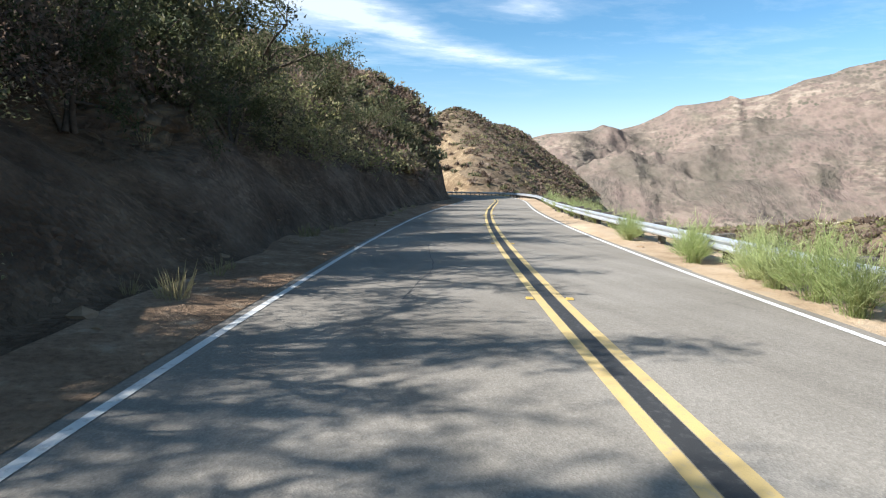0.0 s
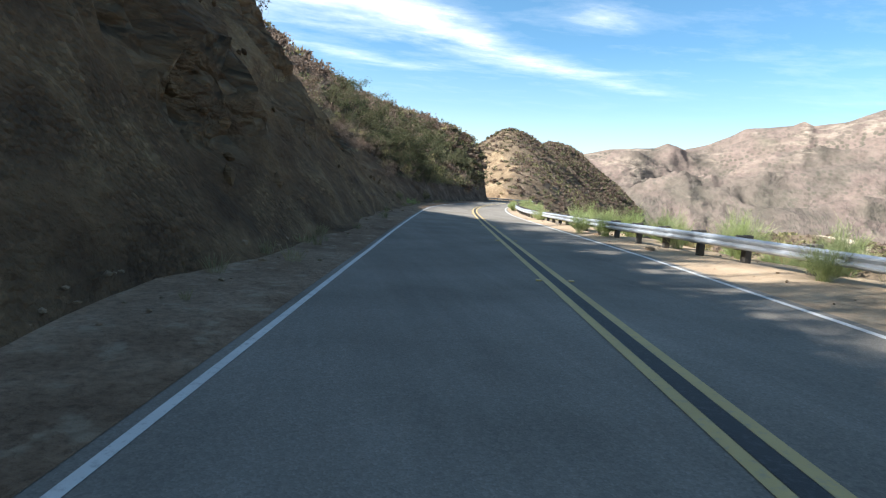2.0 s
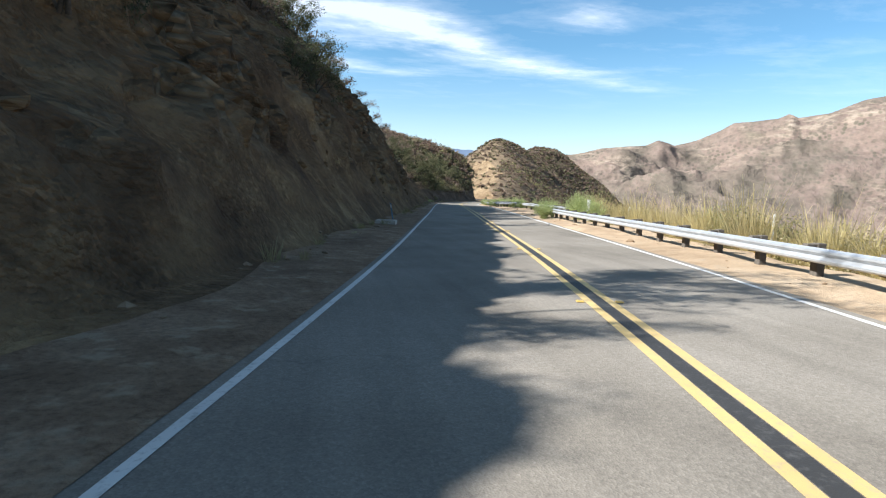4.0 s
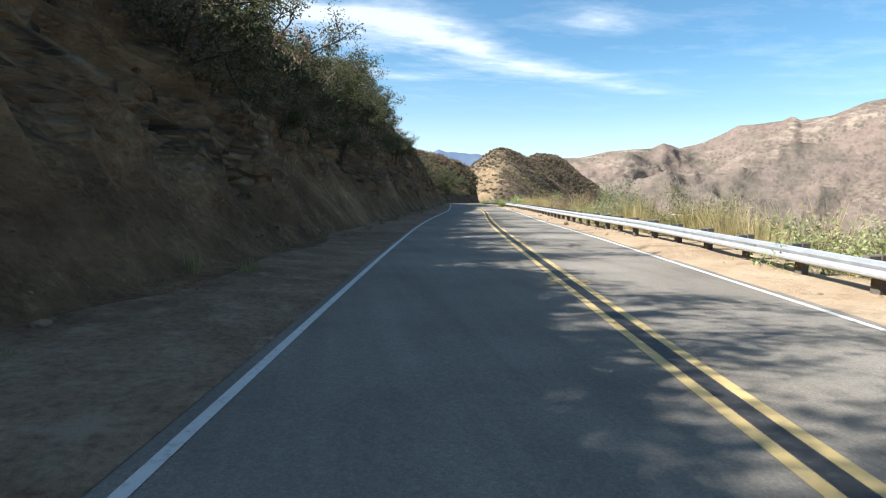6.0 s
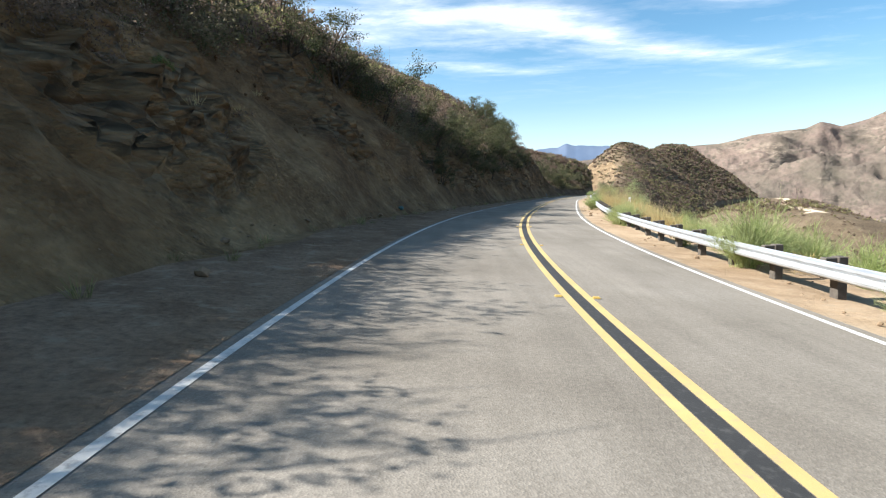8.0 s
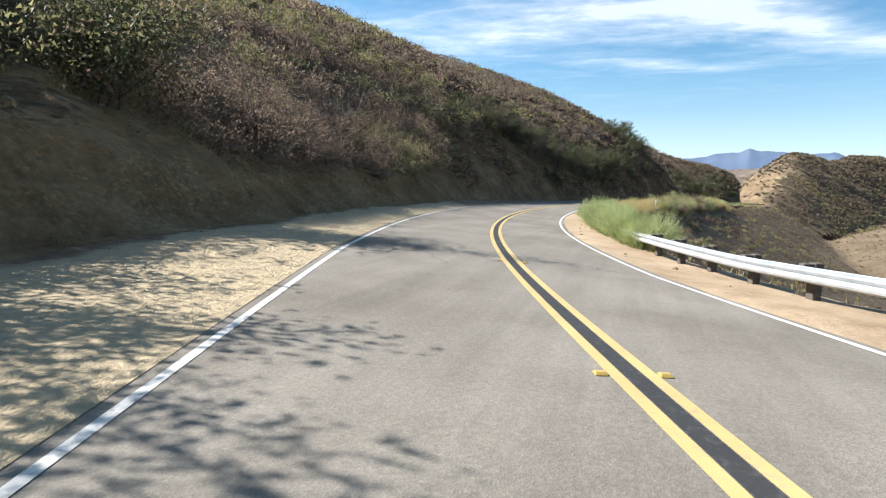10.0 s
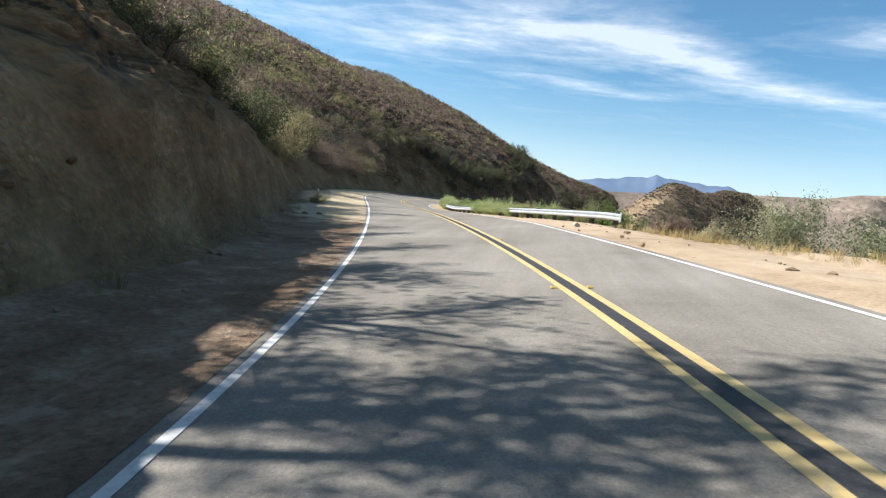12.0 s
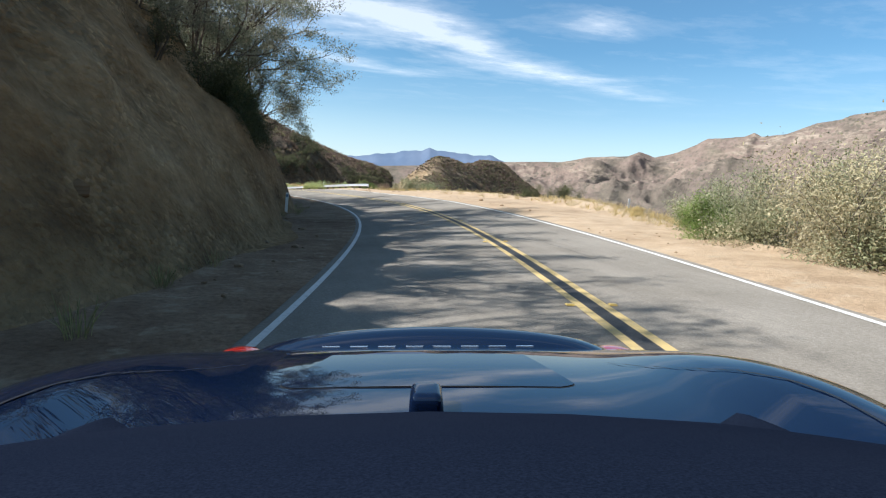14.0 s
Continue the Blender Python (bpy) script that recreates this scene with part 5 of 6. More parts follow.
# ------------------------------------------------------------------ guard rails
def build_rail(spans, w0, w1, label):
    where = lambda w: np.interp(w, [a for a, _ in spans], [b for _, b in spans])
    rail = tagged(new("guard_rail"), label, "guard rail", "guard rails")
    # W-shaped beam: offset from the posts' face, height above ground
    prof = [(a, b - 0.15) for a, b in ((0.0, 0.435), (0.018, 0.45), (0.08, 0.472), (0.085, 0.51), (0.03, 0.552), (0.012, 0.57), (0.03, 0.588), (0.085, 0.63), (0.08, 0.668), (0.018, 0.69), (0.0, 0.705))]
    prof = prof + [(a - 0.006, b) for a, b in prof[::-1]]
    w = w0
    while w < w1 - 0.5:
        end = min(w + 3.81, w1)
        ws = np.linspace(w - 0.12, end, 5)
        rings = []
        for q in ws:
            rings.append([on_road(q, where(q) + a + 0.004 * (q < w), b) - np.array((0, 0, right_drop(q, where(q)))) for a, b in prof])
        v = np.array(rings).reshape(-1, 3)
        k = len(prof)
        a = (np.arange(4)[:, None] * k + np.arange(k)[None]).ravel()
        b = (np.arange(4)[:, None] * k + (np.arange(k)[None] + 1) % k).ravel()
        piece("beam", mesh_of("beam", v, np.stack([a, b, b + k, a + k], 1), STEEL), rail)
        w = end
    bm = bmesh.new()
    bmesh.ops.create_cube(bm, size=1, matrix=Matrix.Translation((0.26, 0, 0.03)) @ Matrix.Diagonal((0.15, 0.2, 1.16, 1)))
    bmesh.ops.bevel(bm, geom=bm.edges[:], offset=0.012, segments=1, affect="EDGES")
    post = bpy.data.meshes.new("post")
    bm.to_mesh(post), bm.free()
    post.materials.append(POST)
    bm = bmesh.new()
    bmesh.ops.create_cube(bm, size=1, matrix=Matrix.Translation((0.095, 0, 0.43)) @ Matrix.Diagonal((0.18, 0.15, 0.33, 1)))
    bmesh.ops.bevel(bm, geom=bm.edges[:], offset=0.01, segments=1, affect="EDGES")
    block = bpy.data.meshes.new("spacer_block")
    bm.to_mesh(block), bm.free()
    block.materials.append(POST)
    for w in np.arange(w0 + 0.3, w1 - 0.4, 1.905):
        p = on_road(w, where(w)) - np.array((0, 0, right_drop(w, where(w))))
        m = pose(*p, 0, 0, road_turn(w))
        piece("post", post, rail, m)
        piece("spacer_block", block, rail, m)
    return rail, where


def build_rails():
    build_rail([(-130, -4.3), (-60, -4.2), (0, -3.85), (30, -3.9), (40, -4.7), (47, -5.8), (55, -6.3), (64, -6.2)], -120, 64, "long galvanised steel guard rail on dark posts, partly hidden by bushes")
    rail, where = build_rail([(66, -4.5), (69, -4.3), (72, -4.25), (90, -4.4), (150, -4.2), (172, -4.0), (185, -4.0), (207, -4.5), (240, -4.8), (246, -5.2), (251.4, -5.75)], 67.3, 251.4,
                             "long galvanised steel guard rail on dark posts along the drop")
    # flared end plates
    for w, turn in ((67.3, 0), (251.4, 180)):
        bm = bmesh.new()
        bmesh.ops.create_cube(bm, size=1, matrix=Matrix.Diagonal((0.03, 0.28, 0.38, 1)))
        for v in bm.verts:
            if v.co.y > 0:
                v.co.z *= 0.8
                v.co.x += 0.06
        bmesh.ops.bevel(bm, geom=bm.edges[:], offset=0.01, segments=2, affect="EDGES")
        end = part("end_plate", bm, STEEL, rail, "pale flared end plate")
        p = on_road(w, where(w) + 0.05, 0.415)
        end.matrix_basis = pose(*p, 0, 0, road_turn(w) + turn)


def delineator(name, w, o, height, wide, mat, label, reflector=None, tilt=2):
    thing = tagged(new(name), label, "marker post", "roadside markers")
    p = surface_right(w, o) if o < 0 else on_road(w, o, 0.05)
    thing.matrix_basis = pose(*p, 0, tilt, road_turn(w))
    bm = bmesh.new()
    bmesh.ops.create_cube(bm, size=1, matrix=Matrix.Translation((0, 0, height / 2 - 0.15)) @ Matrix.Diagonal((wide, 0.02, height + 0.3, 1)))
    for v in bm.verts:
        v.co.y -= 0.25 * v.co.x * v.co.x / wide
    bmesh.ops.bevel(bm, geom=bm.edges[:], offset=0.006, segments=2, affect="EDGES")
    part("blade", bm, mat, thing)
    if reflector:
        bm = bmesh.new()
        bmesh.ops.create_cube(bm, size=1, matrix=Matrix.Translation((0, -0.016, height - 0.14)) @ Matrix.Diagonal((wide * 0.7, 0.008, 0.16, 1)))
        part("reflector", bm, reflector, thing)
    return thing


def build_markers():
    delineator("marker_post", 74.2, 4.85, 0.95, 0.06, MARKER_BLUE, "blue and white marker post leaning at the foot of the bank", MARKER_WHITE, -9)
    delineator("marker_post", 285.4, 6.75, 1.05, 0.13, MARKER_WHITE, "white and blue marker post against the bank", MARKER_BLUE)
    delineator("marker_post", 239.0, 6.4, 0.9, 0.1, MARKER_BLUE, "small blue marker post beside the dirt shoulder", MARKER_WHITE)
    for w, o, h, wide in ((288.0, -9.7, 0.75, 0.12), (71.5, -5.6, 1.15, 0.16), (147.2, -6.6, 1.3, 0.2), (76.0, -6.4, 1.1, 0.06), (87.4, -6.6, 1.35, 0.06), (64.5, -6.9, 1.2, 0.07), (236.0, -5.4, 1.1, 0.12)):
        delineator("marker_post", w, o, h, wide, MARKER_WHITE, "white marker post standing at the edge of the drop")
    # concrete drain inlet by the bank
    bm = bmesh.new()
    for x, y, sx, sy in ((0, -0.5, 0.9, 0.12), (0, 0.5, 0.9, 0.12), (0.4, 0, 0.12, 1.12), (-0.4, 0, 0.12, 1.12)):
        bmesh.ops.create_cube(bm, size=1, matrix=Matrix.Translation((x, y, 0.08)) @ Matrix.Diagonal((sx, sy, 0.3, 1)))
    drain = part("drain_inlet", bm, CONCRETE)
    drain.matrix_basis = pose(*on_road(76.6, 4.95, 0.02), 0, 0, road_turn(76))
    tagged(drain, "low concrete drain inlet at the foot of the bank", "drain")
    # a crumpled blue rag lying on the bank
    bm = bmesh.new()
    bmesh.ops.create_icosphere(bm, subdivisions=3, radius=0.15)
    for v in bm.verts:
        v.co *= 1 + 0.4 * noise.noise(v.co * 9)
        v.co.z *= 0.7
    rag = part("litter", bm, plain("faded_blue_cloth", (0.075, 0.145, 0.15), 0.9, 0, 0.1, 0.5, 20), None, "", True)
    rag.matrix_basis = pose(*(surface_left(162.0, 6.5) + np.array((0, 0, 0.12))))
    tagged(rag, "crumpled blue-green litter at the foot of the bank", "litter")
    # pale block of rubble beside the rail end
    bm = bmesh.new()
    bmesh.ops.create_cube(bm, size=1, matrix=Matrix.Diagonal((0.22, 0.14, 0.12, 1)))
    bmesh.ops.bevel(bm, geom=bm.edges[:], offset=0.02, segments=2, affect="EDGES")
    rub = part("rubble_block", bm, CONCRETE)
    rub.matrix_basis = pose(*on_road(251.8, -3.9, 0.05), 5, 8, 30)
    tagged(rub, "pale rubble block lying on the shoulder", "rubble")


# ------------------------------------------------------------------ trees and single bushes
def build_trees():
    rng = np.random.RandomState(70)
    oak = [tree_meshes(80 + k, 4.4, OAK, 40, 0.088, 0.44, (0.35, 0, 1), 3) for k in range(3)]
    # dark oaks on the banks: along, out from the line, size; unseen ones shade the road
    for w, o, s in ((70, 10.4, 0.9), (66.5, 10.6, 0.8), (73, 10.2, 0.65), (79, 12.6, 0.8), (83, 12.2, 0.4), (96.5, 11.0, 1.4), (99, 10.4, 0.7), (92.8, 8.8, 0.6), (91.2, 9.3, 0.6), (105, 11.5, 0.9),
                    (109, 10, 1.3), (113, 10.5, 1.35), (117, 9.6, 1.3), (121, 10.5, 1.35), (125, 9.6, 1.25), (129, 10, 1.35), (133, 9.4, 1.2), (137, 10, 1.3), (141, 9.6, 1.15),
                    (145, 10.5, 1.2), (149, 11.5, 1.4), (147.5, 8.2, 0.55), (146.3, 7.6, 0.5), (128, 8.2, 0.6), (119, 8.0, 0.6), (154, 13, 1.25), (160, 13.5, 1.25), (167, 14, 1.0),
                    (-7, 11.5, 0.7), (-1, 13, 0.6), (-8, 10.2, 1.1), (-13, 10, 1.45), (-19, 10.2, 1.55), (-26, 10.4, 1.55), (-33, 10.8, 1.5), (-38, 12, 1.25), (-45, 11, 1.3), (-52, 11.5, 1.35), (-60, 11, 1.25),
                    (2, 11.5, 1.0), (-3, 10.5, 1.1), (-8, 9.6, 1.2), (-13, 9.4, 1.2), (-1, 14.5, 1.25), (-7, 14.2, 1.3), (-13, 14, 1.3),
                    (4, 9.2, 0.8), (0, 8.6, 0.75), (-3.5, 8.3, 0.75), (-6, 8.0, 0.7), (-9.5, 7.7, 0.7), (-13, 7.7, 0.65), (-16.5, 7.8, 0.7), (-20, 7.8, 0.65), (-24, 7.9, 0.7), (-28, 8.0, 0.7), (-11, 8.8, 0.8), (-17, 9.0, 0.8),
                    (297, 9.8, 0.4),
                    # out of view above the last bank, put there to shade the lane
                    (289, 13.2, 1.2), (295, 12.8, 1.2), (300, 13, 1.25), (304, 13.2, 1.15), (308, 13.4, 1.2), (312, 13.2, 1.2),
                    (252, 13.0, 0.8), (256, 12.0, 0.85), (248, 12.0, 0.75), (259.5, 12.5, 0.85), (263, 11.8, 1.15), (267, 12.2, 1.4), (271, 12.0, 1.3), (275, 12.4, 1.35), (279, 12.0, 1.2),
                    (293, 13.6, 0.9), (297.5, 14, 1.0), (302, 14, 0.95), (306.5, 14.5, 1.0), (311, 14.5, 0.9), (30, 17.5, 1.1), (36, 18, 1.2), (42, 18, 1.15), (48, 17, 1.25), (54, 17, 1.15), (60, 17, 1.3), (66, 17, 1.15), (69, 15, 1.3), (73, 15.5, 1.15),
                    # back rows out of view, added to close the shade on the road
                    (45, 21.5, 1.5), (51, 21.5, 1.5), (57, 21.5, 1.5), (39, 21.5, 1.4), (62, 21, 1.5), (67.5, 21, 1.4), (265.2, 13.3, 1.0), (269, 13.5, 1.1), (273, 13.4, 1.1), (277, 13.6, 1.1)):
        t = oak[rng.randint(3)]
        p = surface_left(w, o)
        plant("oak_tree", *t, Matrix.Translation(p) @ Matrix.Rotation(radians(road_turn(w) + rng.uniform(-25, 25)), 4, "Z") @ Matrix.Diagonal((s, s, s, 1)),
              "small dark green scrub oak growing on the bank", "tree", "scrub oaks on the bank")
    # the airy tree on the bank's shoulder near the end of the bend
    for seed, w, o, s in ((91, 290.2, 9.3, 1.5), (94, 286.5, 8.9, 1.25), (97, 293.6, 9.3, 1.2)):
        trunk, crown = tree_meshes(seed, 4.6, WILLOW, 36, 0.046, 0.26, (0.12, 0.05, 1), 7, None, 3, 0.022)
        plant("willow_tree", trunk, crown, Matrix.Translation(surface_left(w, o)) @ Matrix.Rotation(radians(road_turn(w)), 4, "Z") @ Matrix.Diagonal((s, s, s, 1)),
              "airy grey-green tree leaning from the top of the bank", "tree", "airy trees on the bank")
    trunk, crown = tree_meshes(92, 3.2, DRYBRUSH, 5, 0.10, 0.28, (0.4, 0, 1), 3, TWIG, 3)
    for w, o, s in ((8, 13.5, 1.0), (12.5, 14.5, 0.9), (55, 17.5, 0.8), (61, 17.0, 0.7), (33, 15.2, 1.1), (38, 15.8, 1.25), (43, 16.2, 1.1), (3.5, 9.2, 0.75), (0.0, 9.6, 0.7), (33.5, 12.4, 1.0), (30.2, 11.8, 0.9), (27.2, 11.3, 1.0), (36.5, 13.0, 1.0), (150, 13.5, 1.1), (155, 14, 1.2), (118, 15, 1.2), (124, 15.5, 1.2)):
        plant("bare_tree", trunk, crown, Matrix.Translation(surface_left(w, o)) @ Matrix.Rotation(rng.uniform(0, 1), 4, "Z") @ Matrix.Diagonal((s, s, s, 1)),
              "half-bare reddish tree on the top of the bank", "tree", "half-bare trees on the bank")
    # bushes at the inside of the bend
    for w, o, s, mat, label in ((224.5, 11.0, 2.35, OLIVE, "yellow-green bush at the end of the bank"), (217.0, 10.6, 2.5, CHAPARRAL, "dark green bush at the end of the bank"),
                                (240.6, 12.4, 2.4, OAK, "round dark green bush on the end of the bank"), (236.3, 11.0, 2.4, OAK, "round dark green bush on the end of the bank"),
                                (294.2, 8.2, 0.95, OAK, "dark scrub hanging from the shoulder of the bank"), (292.2, 8.3, 1.0, OAK, "dark scrub hanging from the shoulder of the bank"),
                                (290.0, 8.4, 1.0, OAK, "dark scrub hanging from the shoulder of the bank"), (287.6, 8.5, 0.95, OAK, "dark scrub hanging from the shoulder of the bank"),
                                (285.3, 8.4, 0.8, OAK, "dark scrub hanging from the shoulder of the bank"), 
                                (295.9, 8.0, 1.0, OAK, "dark scrub hanging from the shoulder of the bank"), (294.0, 7.6, 0.85, OAK, "dark scrub hanging from the shoulder of the bank"), (294.9, 7.7, 0.8, OAK, "dark scrub hanging from the shoulder of the bank"),
                                (239.3, 6.4, 0.45, OLIVE, "low weedy bush on the dirt shoulder")):
        trunk, crown = tree_meshes(int(95 + w), 2.4, mat, 110, 0.05, 0.4, (0, 0, 1), 7, None, 1, 0.022)
        plant("roadside_bush", trunk, crown, Matrix.Translation(surface_left(w, o) if o > 7 else on_road(w, o, 0.05)) @ Matrix.Diagonal((s, s, s, 1)), label, "bush")
    for w, o, s, mat in ((299.2, 8.5, 0.6, OAK), (276.5, 9.5, 0.7, OAK), (46, 8.0, 0.5, DRYBRUSH), (200, 7.6, 0.5, DRYBRUSH), (192.6, 7.9, 0.85, OLIVE), (196, 8.6, 0.6, OLIVE), (183.5, 9.2, 0.6, OLIVE), (175.5, 10.3, 0.45, FRESH), (186.5, 9.4, 0.6, CREAM), (-4.0, 5.6, 0.6, OLIVE), (12.5, 5.6, 0.4, OLIVE)):
        trunk, crown = tree_meshes(int(400 + w), 2.2, mat, 36, 0.07, 0.34, (0.4, 0, 1), 4, None, 1)
        plant("bank_bush", trunk, crown, Matrix.Translation(surface_left(w, o)) @ Matrix.Rotation(radians(road_turn(w)), 4, "Z") @ Matrix.Diagonal((s, s, s, 1)),
              "small scrubby bush clinging to the bank", "bush", "bushes on the bank")
    # big sunlit bushes past the turnout, and those behind the rail
    for w, o, s, mat, label in ((297.5, -7.2, 1.15, SAGE, "large grey-green bush at the edge of the turnout"), (299.6, -6.2, 0.9, FRESH, "bright green bush at the edge of the turnout"),
                                (300.8, -6.8, 1.4, SAGE, "large grey-green bush at the edge of the turnout"), (302.6, -6.4, 1.6, CREAM, "cream-flowering bush at the edge of the turnout"),
                                (304.2, -6.5, 1.6, SAGE, "large grey-green bush at the edge of the turnout"), (305.8, -6.6, 1.75, CREAM, "cream-flowering bush at the edge of the turnout"),
                                (307.4, -6.7, 1.45, SAGE, "large grey-green bush at the edge of the turnout"), (309.2, -6.9, 1.45, CREAM, "cream-flowering bush at the edge of the turnout"),
                                (256.5, -8.6, 1.35, SAGE, "grey-green bush at the lip of the turnout"), (258.3, -9.4, 1.4, SAGE, "grey-green bush at the lip of the turnout"),
                                (252.4, -7.2, 0.55, DRYBRUSH, "pale twiggy bush behind the rail end"), (254.0, -7.8, 0.5, CREAM, "pale twiggy bush behind the rail end"),
                                (248.6, -6.8, 0.8, FRESH, "yellow-green bush behind the guard rail"), (246.4, -6.7, 0.8, OLIVE, "yellow-green bush behind the guard rail"),
                                (273.0, -12.0, 1.0, OAK, "dark twiggy bush at the lip of the turnout"), (276.5, -12.4, 1.05, OAK, "dark twiggy bush at the lip of the turnout"),
                                (294.0, -8.6, 0.35, OLIVE, "low bush beside the white marker post"), (291.0, -8.4, 0.3, STRAW, "low straw-coloured bush beside the white marker post"),
                                (99, -7.6, 1.25, SAGE, "tall grey-green bush behind the guard rail"), (102, -8.4, 1.35, SAGE, "tall grey-green bush behind the guard rail"), (93, -7.6, 1.0, OLIVE, "olive bush behind the guard rail"),
                                (140, -7.6, 1.15, SAGE, "grey-green bush behind the guard rail"), (133, -8.4, 1.2, DRYBRUSH, "brown bush behind the guard rail"), (126, -8, 1.15, OLIVE, "olive bush behind the guard rail"),
                                (145, -7.4, 0.8, OLIVE, "olive bush behind the guard rail"), (152.5, -8.0, 0.8, DRYBRUSH, "brown bush behind the guard rail"), (112, -8.4, 1.25, DRYBRUSH, "brown bush behind the guard rail")):
        trunk, crown = tree_meshes(int(200 + w * 3), 2.2, mat, 190 if w > 290 else 100, (0.046 if w > 290 else 0.056) / s ** 0.7, 0.4, (0, 0, 1), 8, None, 1, 0.016)
        plant("canyon_bush", trunk, crown, Matrix.Translation(surface_right(w, o)) @ Matrix.Diagonal((s, s, s, 1)), label, "bush")

    # a mixed thicket just behind the rail along the straight
    kinds = [(mat, label) + tree_meshes(700 + k, 2.0, mat, 85, 0.042, 0.34, (0, 0, 1), 8, TWIG if k == 1 else None, 1, 0.016)
             for k, (mat, label) in enumerate(((SAGE, "grey-green bush behind the guard rail"), (DRYBRUSH, "brown twiggy bush behind the guard rail"), (OLIVE, "olive bush behind the guard rail"),
                                               (CREAM, "pale seeding bush behind the guard rail"), (BROOM, "yellow-green bush behind the guard rail")))]
    rng = np.random.RandomState(77)
    for w in np.arange(84, 147, 2.1):
        mat, label, trunk, crown = kinds[(0, 2, 4, 3, 4, 2, 1)[rng.randint(7)]]
        s = rng.uniform(1.0, 1.9)
        q, o = w + rng.uniform(-0.8, 0.8), -(RIGHT_EDGE(w) + rng.uniform(0.5, 2.0))
        plant("thicket_bush", trunk, crown, Matrix.Translation(surface_right(q, o)) @ Matrix.Rotation(rng.uniform(0, 6.28), 4, "Z") @ Matrix.Diagonal((s, s, s * 1.05, 1)), label, "bush", "thicket behind the rail")


build_ground()
build_bank()
build_verge()
build_road()
build_cracks()
build_mountains()
hill = build_knoll()
build_rails()
build_markers()
build_trees()
build_broom()
build_chaparral()
build_far_scrub(hill)
build_grass()
build_stones()


# ------------------------------------------------------------------ the dark blue convertible that carries the camera, where it comes to rest
def car_paint():
    m, g, b = material("dark_blue_metallic_paint", 0.45, 0.0, 0.0)
    flake = g.add("ShaderNodeTexVoronoi", Scale=900.0)
    g.put(flake.inputs["Vector"], g.add("ShaderNodeTexCoord").outputs["Object"])
    g.put(b.inputs["Base Color"], g.mix(0.25, (0.0016, 0.0045, 0.015), g.ramp(flake.outputs["Color"], ((0.0, (0.002, 0.005, 0.016)), (1.0, (0.006, 0.014, 0.04))))))
    b.inputs["Coat Weight"].default_value = 1.0
    b.inputs["Coat Roughness"].default_value = 0.015
    return m


def fabric():
    m, g, b = material("dark_blue_canvas", 0.95, 0, 0.0)
    p = g.add("ShaderNodeTexCoord").outputs["Object"]
    weave = g.noise(p, 420, 3, 0.7)
    dust = g.ramp(g.noise(p, 160, 2, 0.5), ((0.74, 0.0), (0.8, 1.0)))
    c = g.ramp(weave, ((0.35, (0.0035, 0.0056, 0.0115)), (0.65, (0.0082, 0.0122, 0.023))))
    c = g.mix(g.ramp(g.noise(p, 2.5, 4, 0.6), ((0.35, 0.0), (0.75, 0.35))), c, (0.0085, 0.0118, 0.021))
    g.put(b.inputs["Base Color"], g.mix(g.math("MULTIPLY", dust, 0.15), c, (0.05, 0.055, 0.065)))
    b.inputs["Sheen Weight"].default_value = 0.0
    bump(g, b, weave, 0.2, 0.001)
    return m


PAINT, CANVAS = car_paint(), fabric()
RUBBER = plain("black_rubber", (0.018, 0.018, 0.018), 0.85, 0, 0.3, 0.3, 30)
BLACK_TRIM = plain("black_trim", (0.012, 0.012, 0.013), 0.5, 0, 0.4, 0.2, 20)
ALLOY = plain("silver_alloy", (0.55, 0.56, 0.58), 0.28, 0.9, 0.5, 0.1, 10)
TAIL_RED = plain("red_lamp_lens", (0.25, 0.008, 0.008), 0.12, 0, 0.6, 0.1, 10, 0.8)
LAMP_CLEAR = plain("clear_lamp_lens", (0.5, 0.52, 0.55), 0.1, 0.2, 0.6, 0.1, 10, 0.8)
TINT = plain("dark_tinted_glass", (0.01, 0.013, 0.015), 0.04, 0, 0.6, 0.0, 10)
CHROME = plain("bright_trim", (0.7, 0.72, 0.75), 0.2, 0.9, 0.5, 0.1, 10)


def loft(name, stations, sections, mat, parent, label="", smooth=True):
    """A skin over cross-sections (lists of x, z) at the given lengths, mirrored to both sides."""
    rings = []
    for y, sec in zip(stations, sections):
        right = [(x, y, z) for x, z in sec]
        rings.append([(-x, yy, z) for x, yy, z in right[::-1]][:-1] + right)
    v = np.array(rings)
    rows, cols = v.shape[:2]
    faces = sheet(rows, cols)
    me = mesh_of(name, v.reshape(-1, 3), faces, mat, smooth)
    ob = piece(name, me, parent, None, label)
    return ob


def finer(ys, table, n):
    """Smooth resampling of station tables."""
    t = np.linspace(ys[0], ys[-1], n)
    out = []
    for col in table:
        d = np.gradient(col, ys)
        i = np.clip(np.searchsorted(ys, t) - 1, 0, len(ys) - 2)
        h = ys[i + 1] - ys[i]
        u = (t - ys[i]) / h
        c = np.array(col)
        out.append((2 * u ** 3 - 3 * u ** 2 + 1) * c[i] + (u ** 3 - 2 * u ** 2 + u) * h * d[i] + (-2 * u ** 3 + 3 * u ** 2) * c[i + 1] + (u ** 3 - u ** 2) * h * d[i + 1])
    return t, out


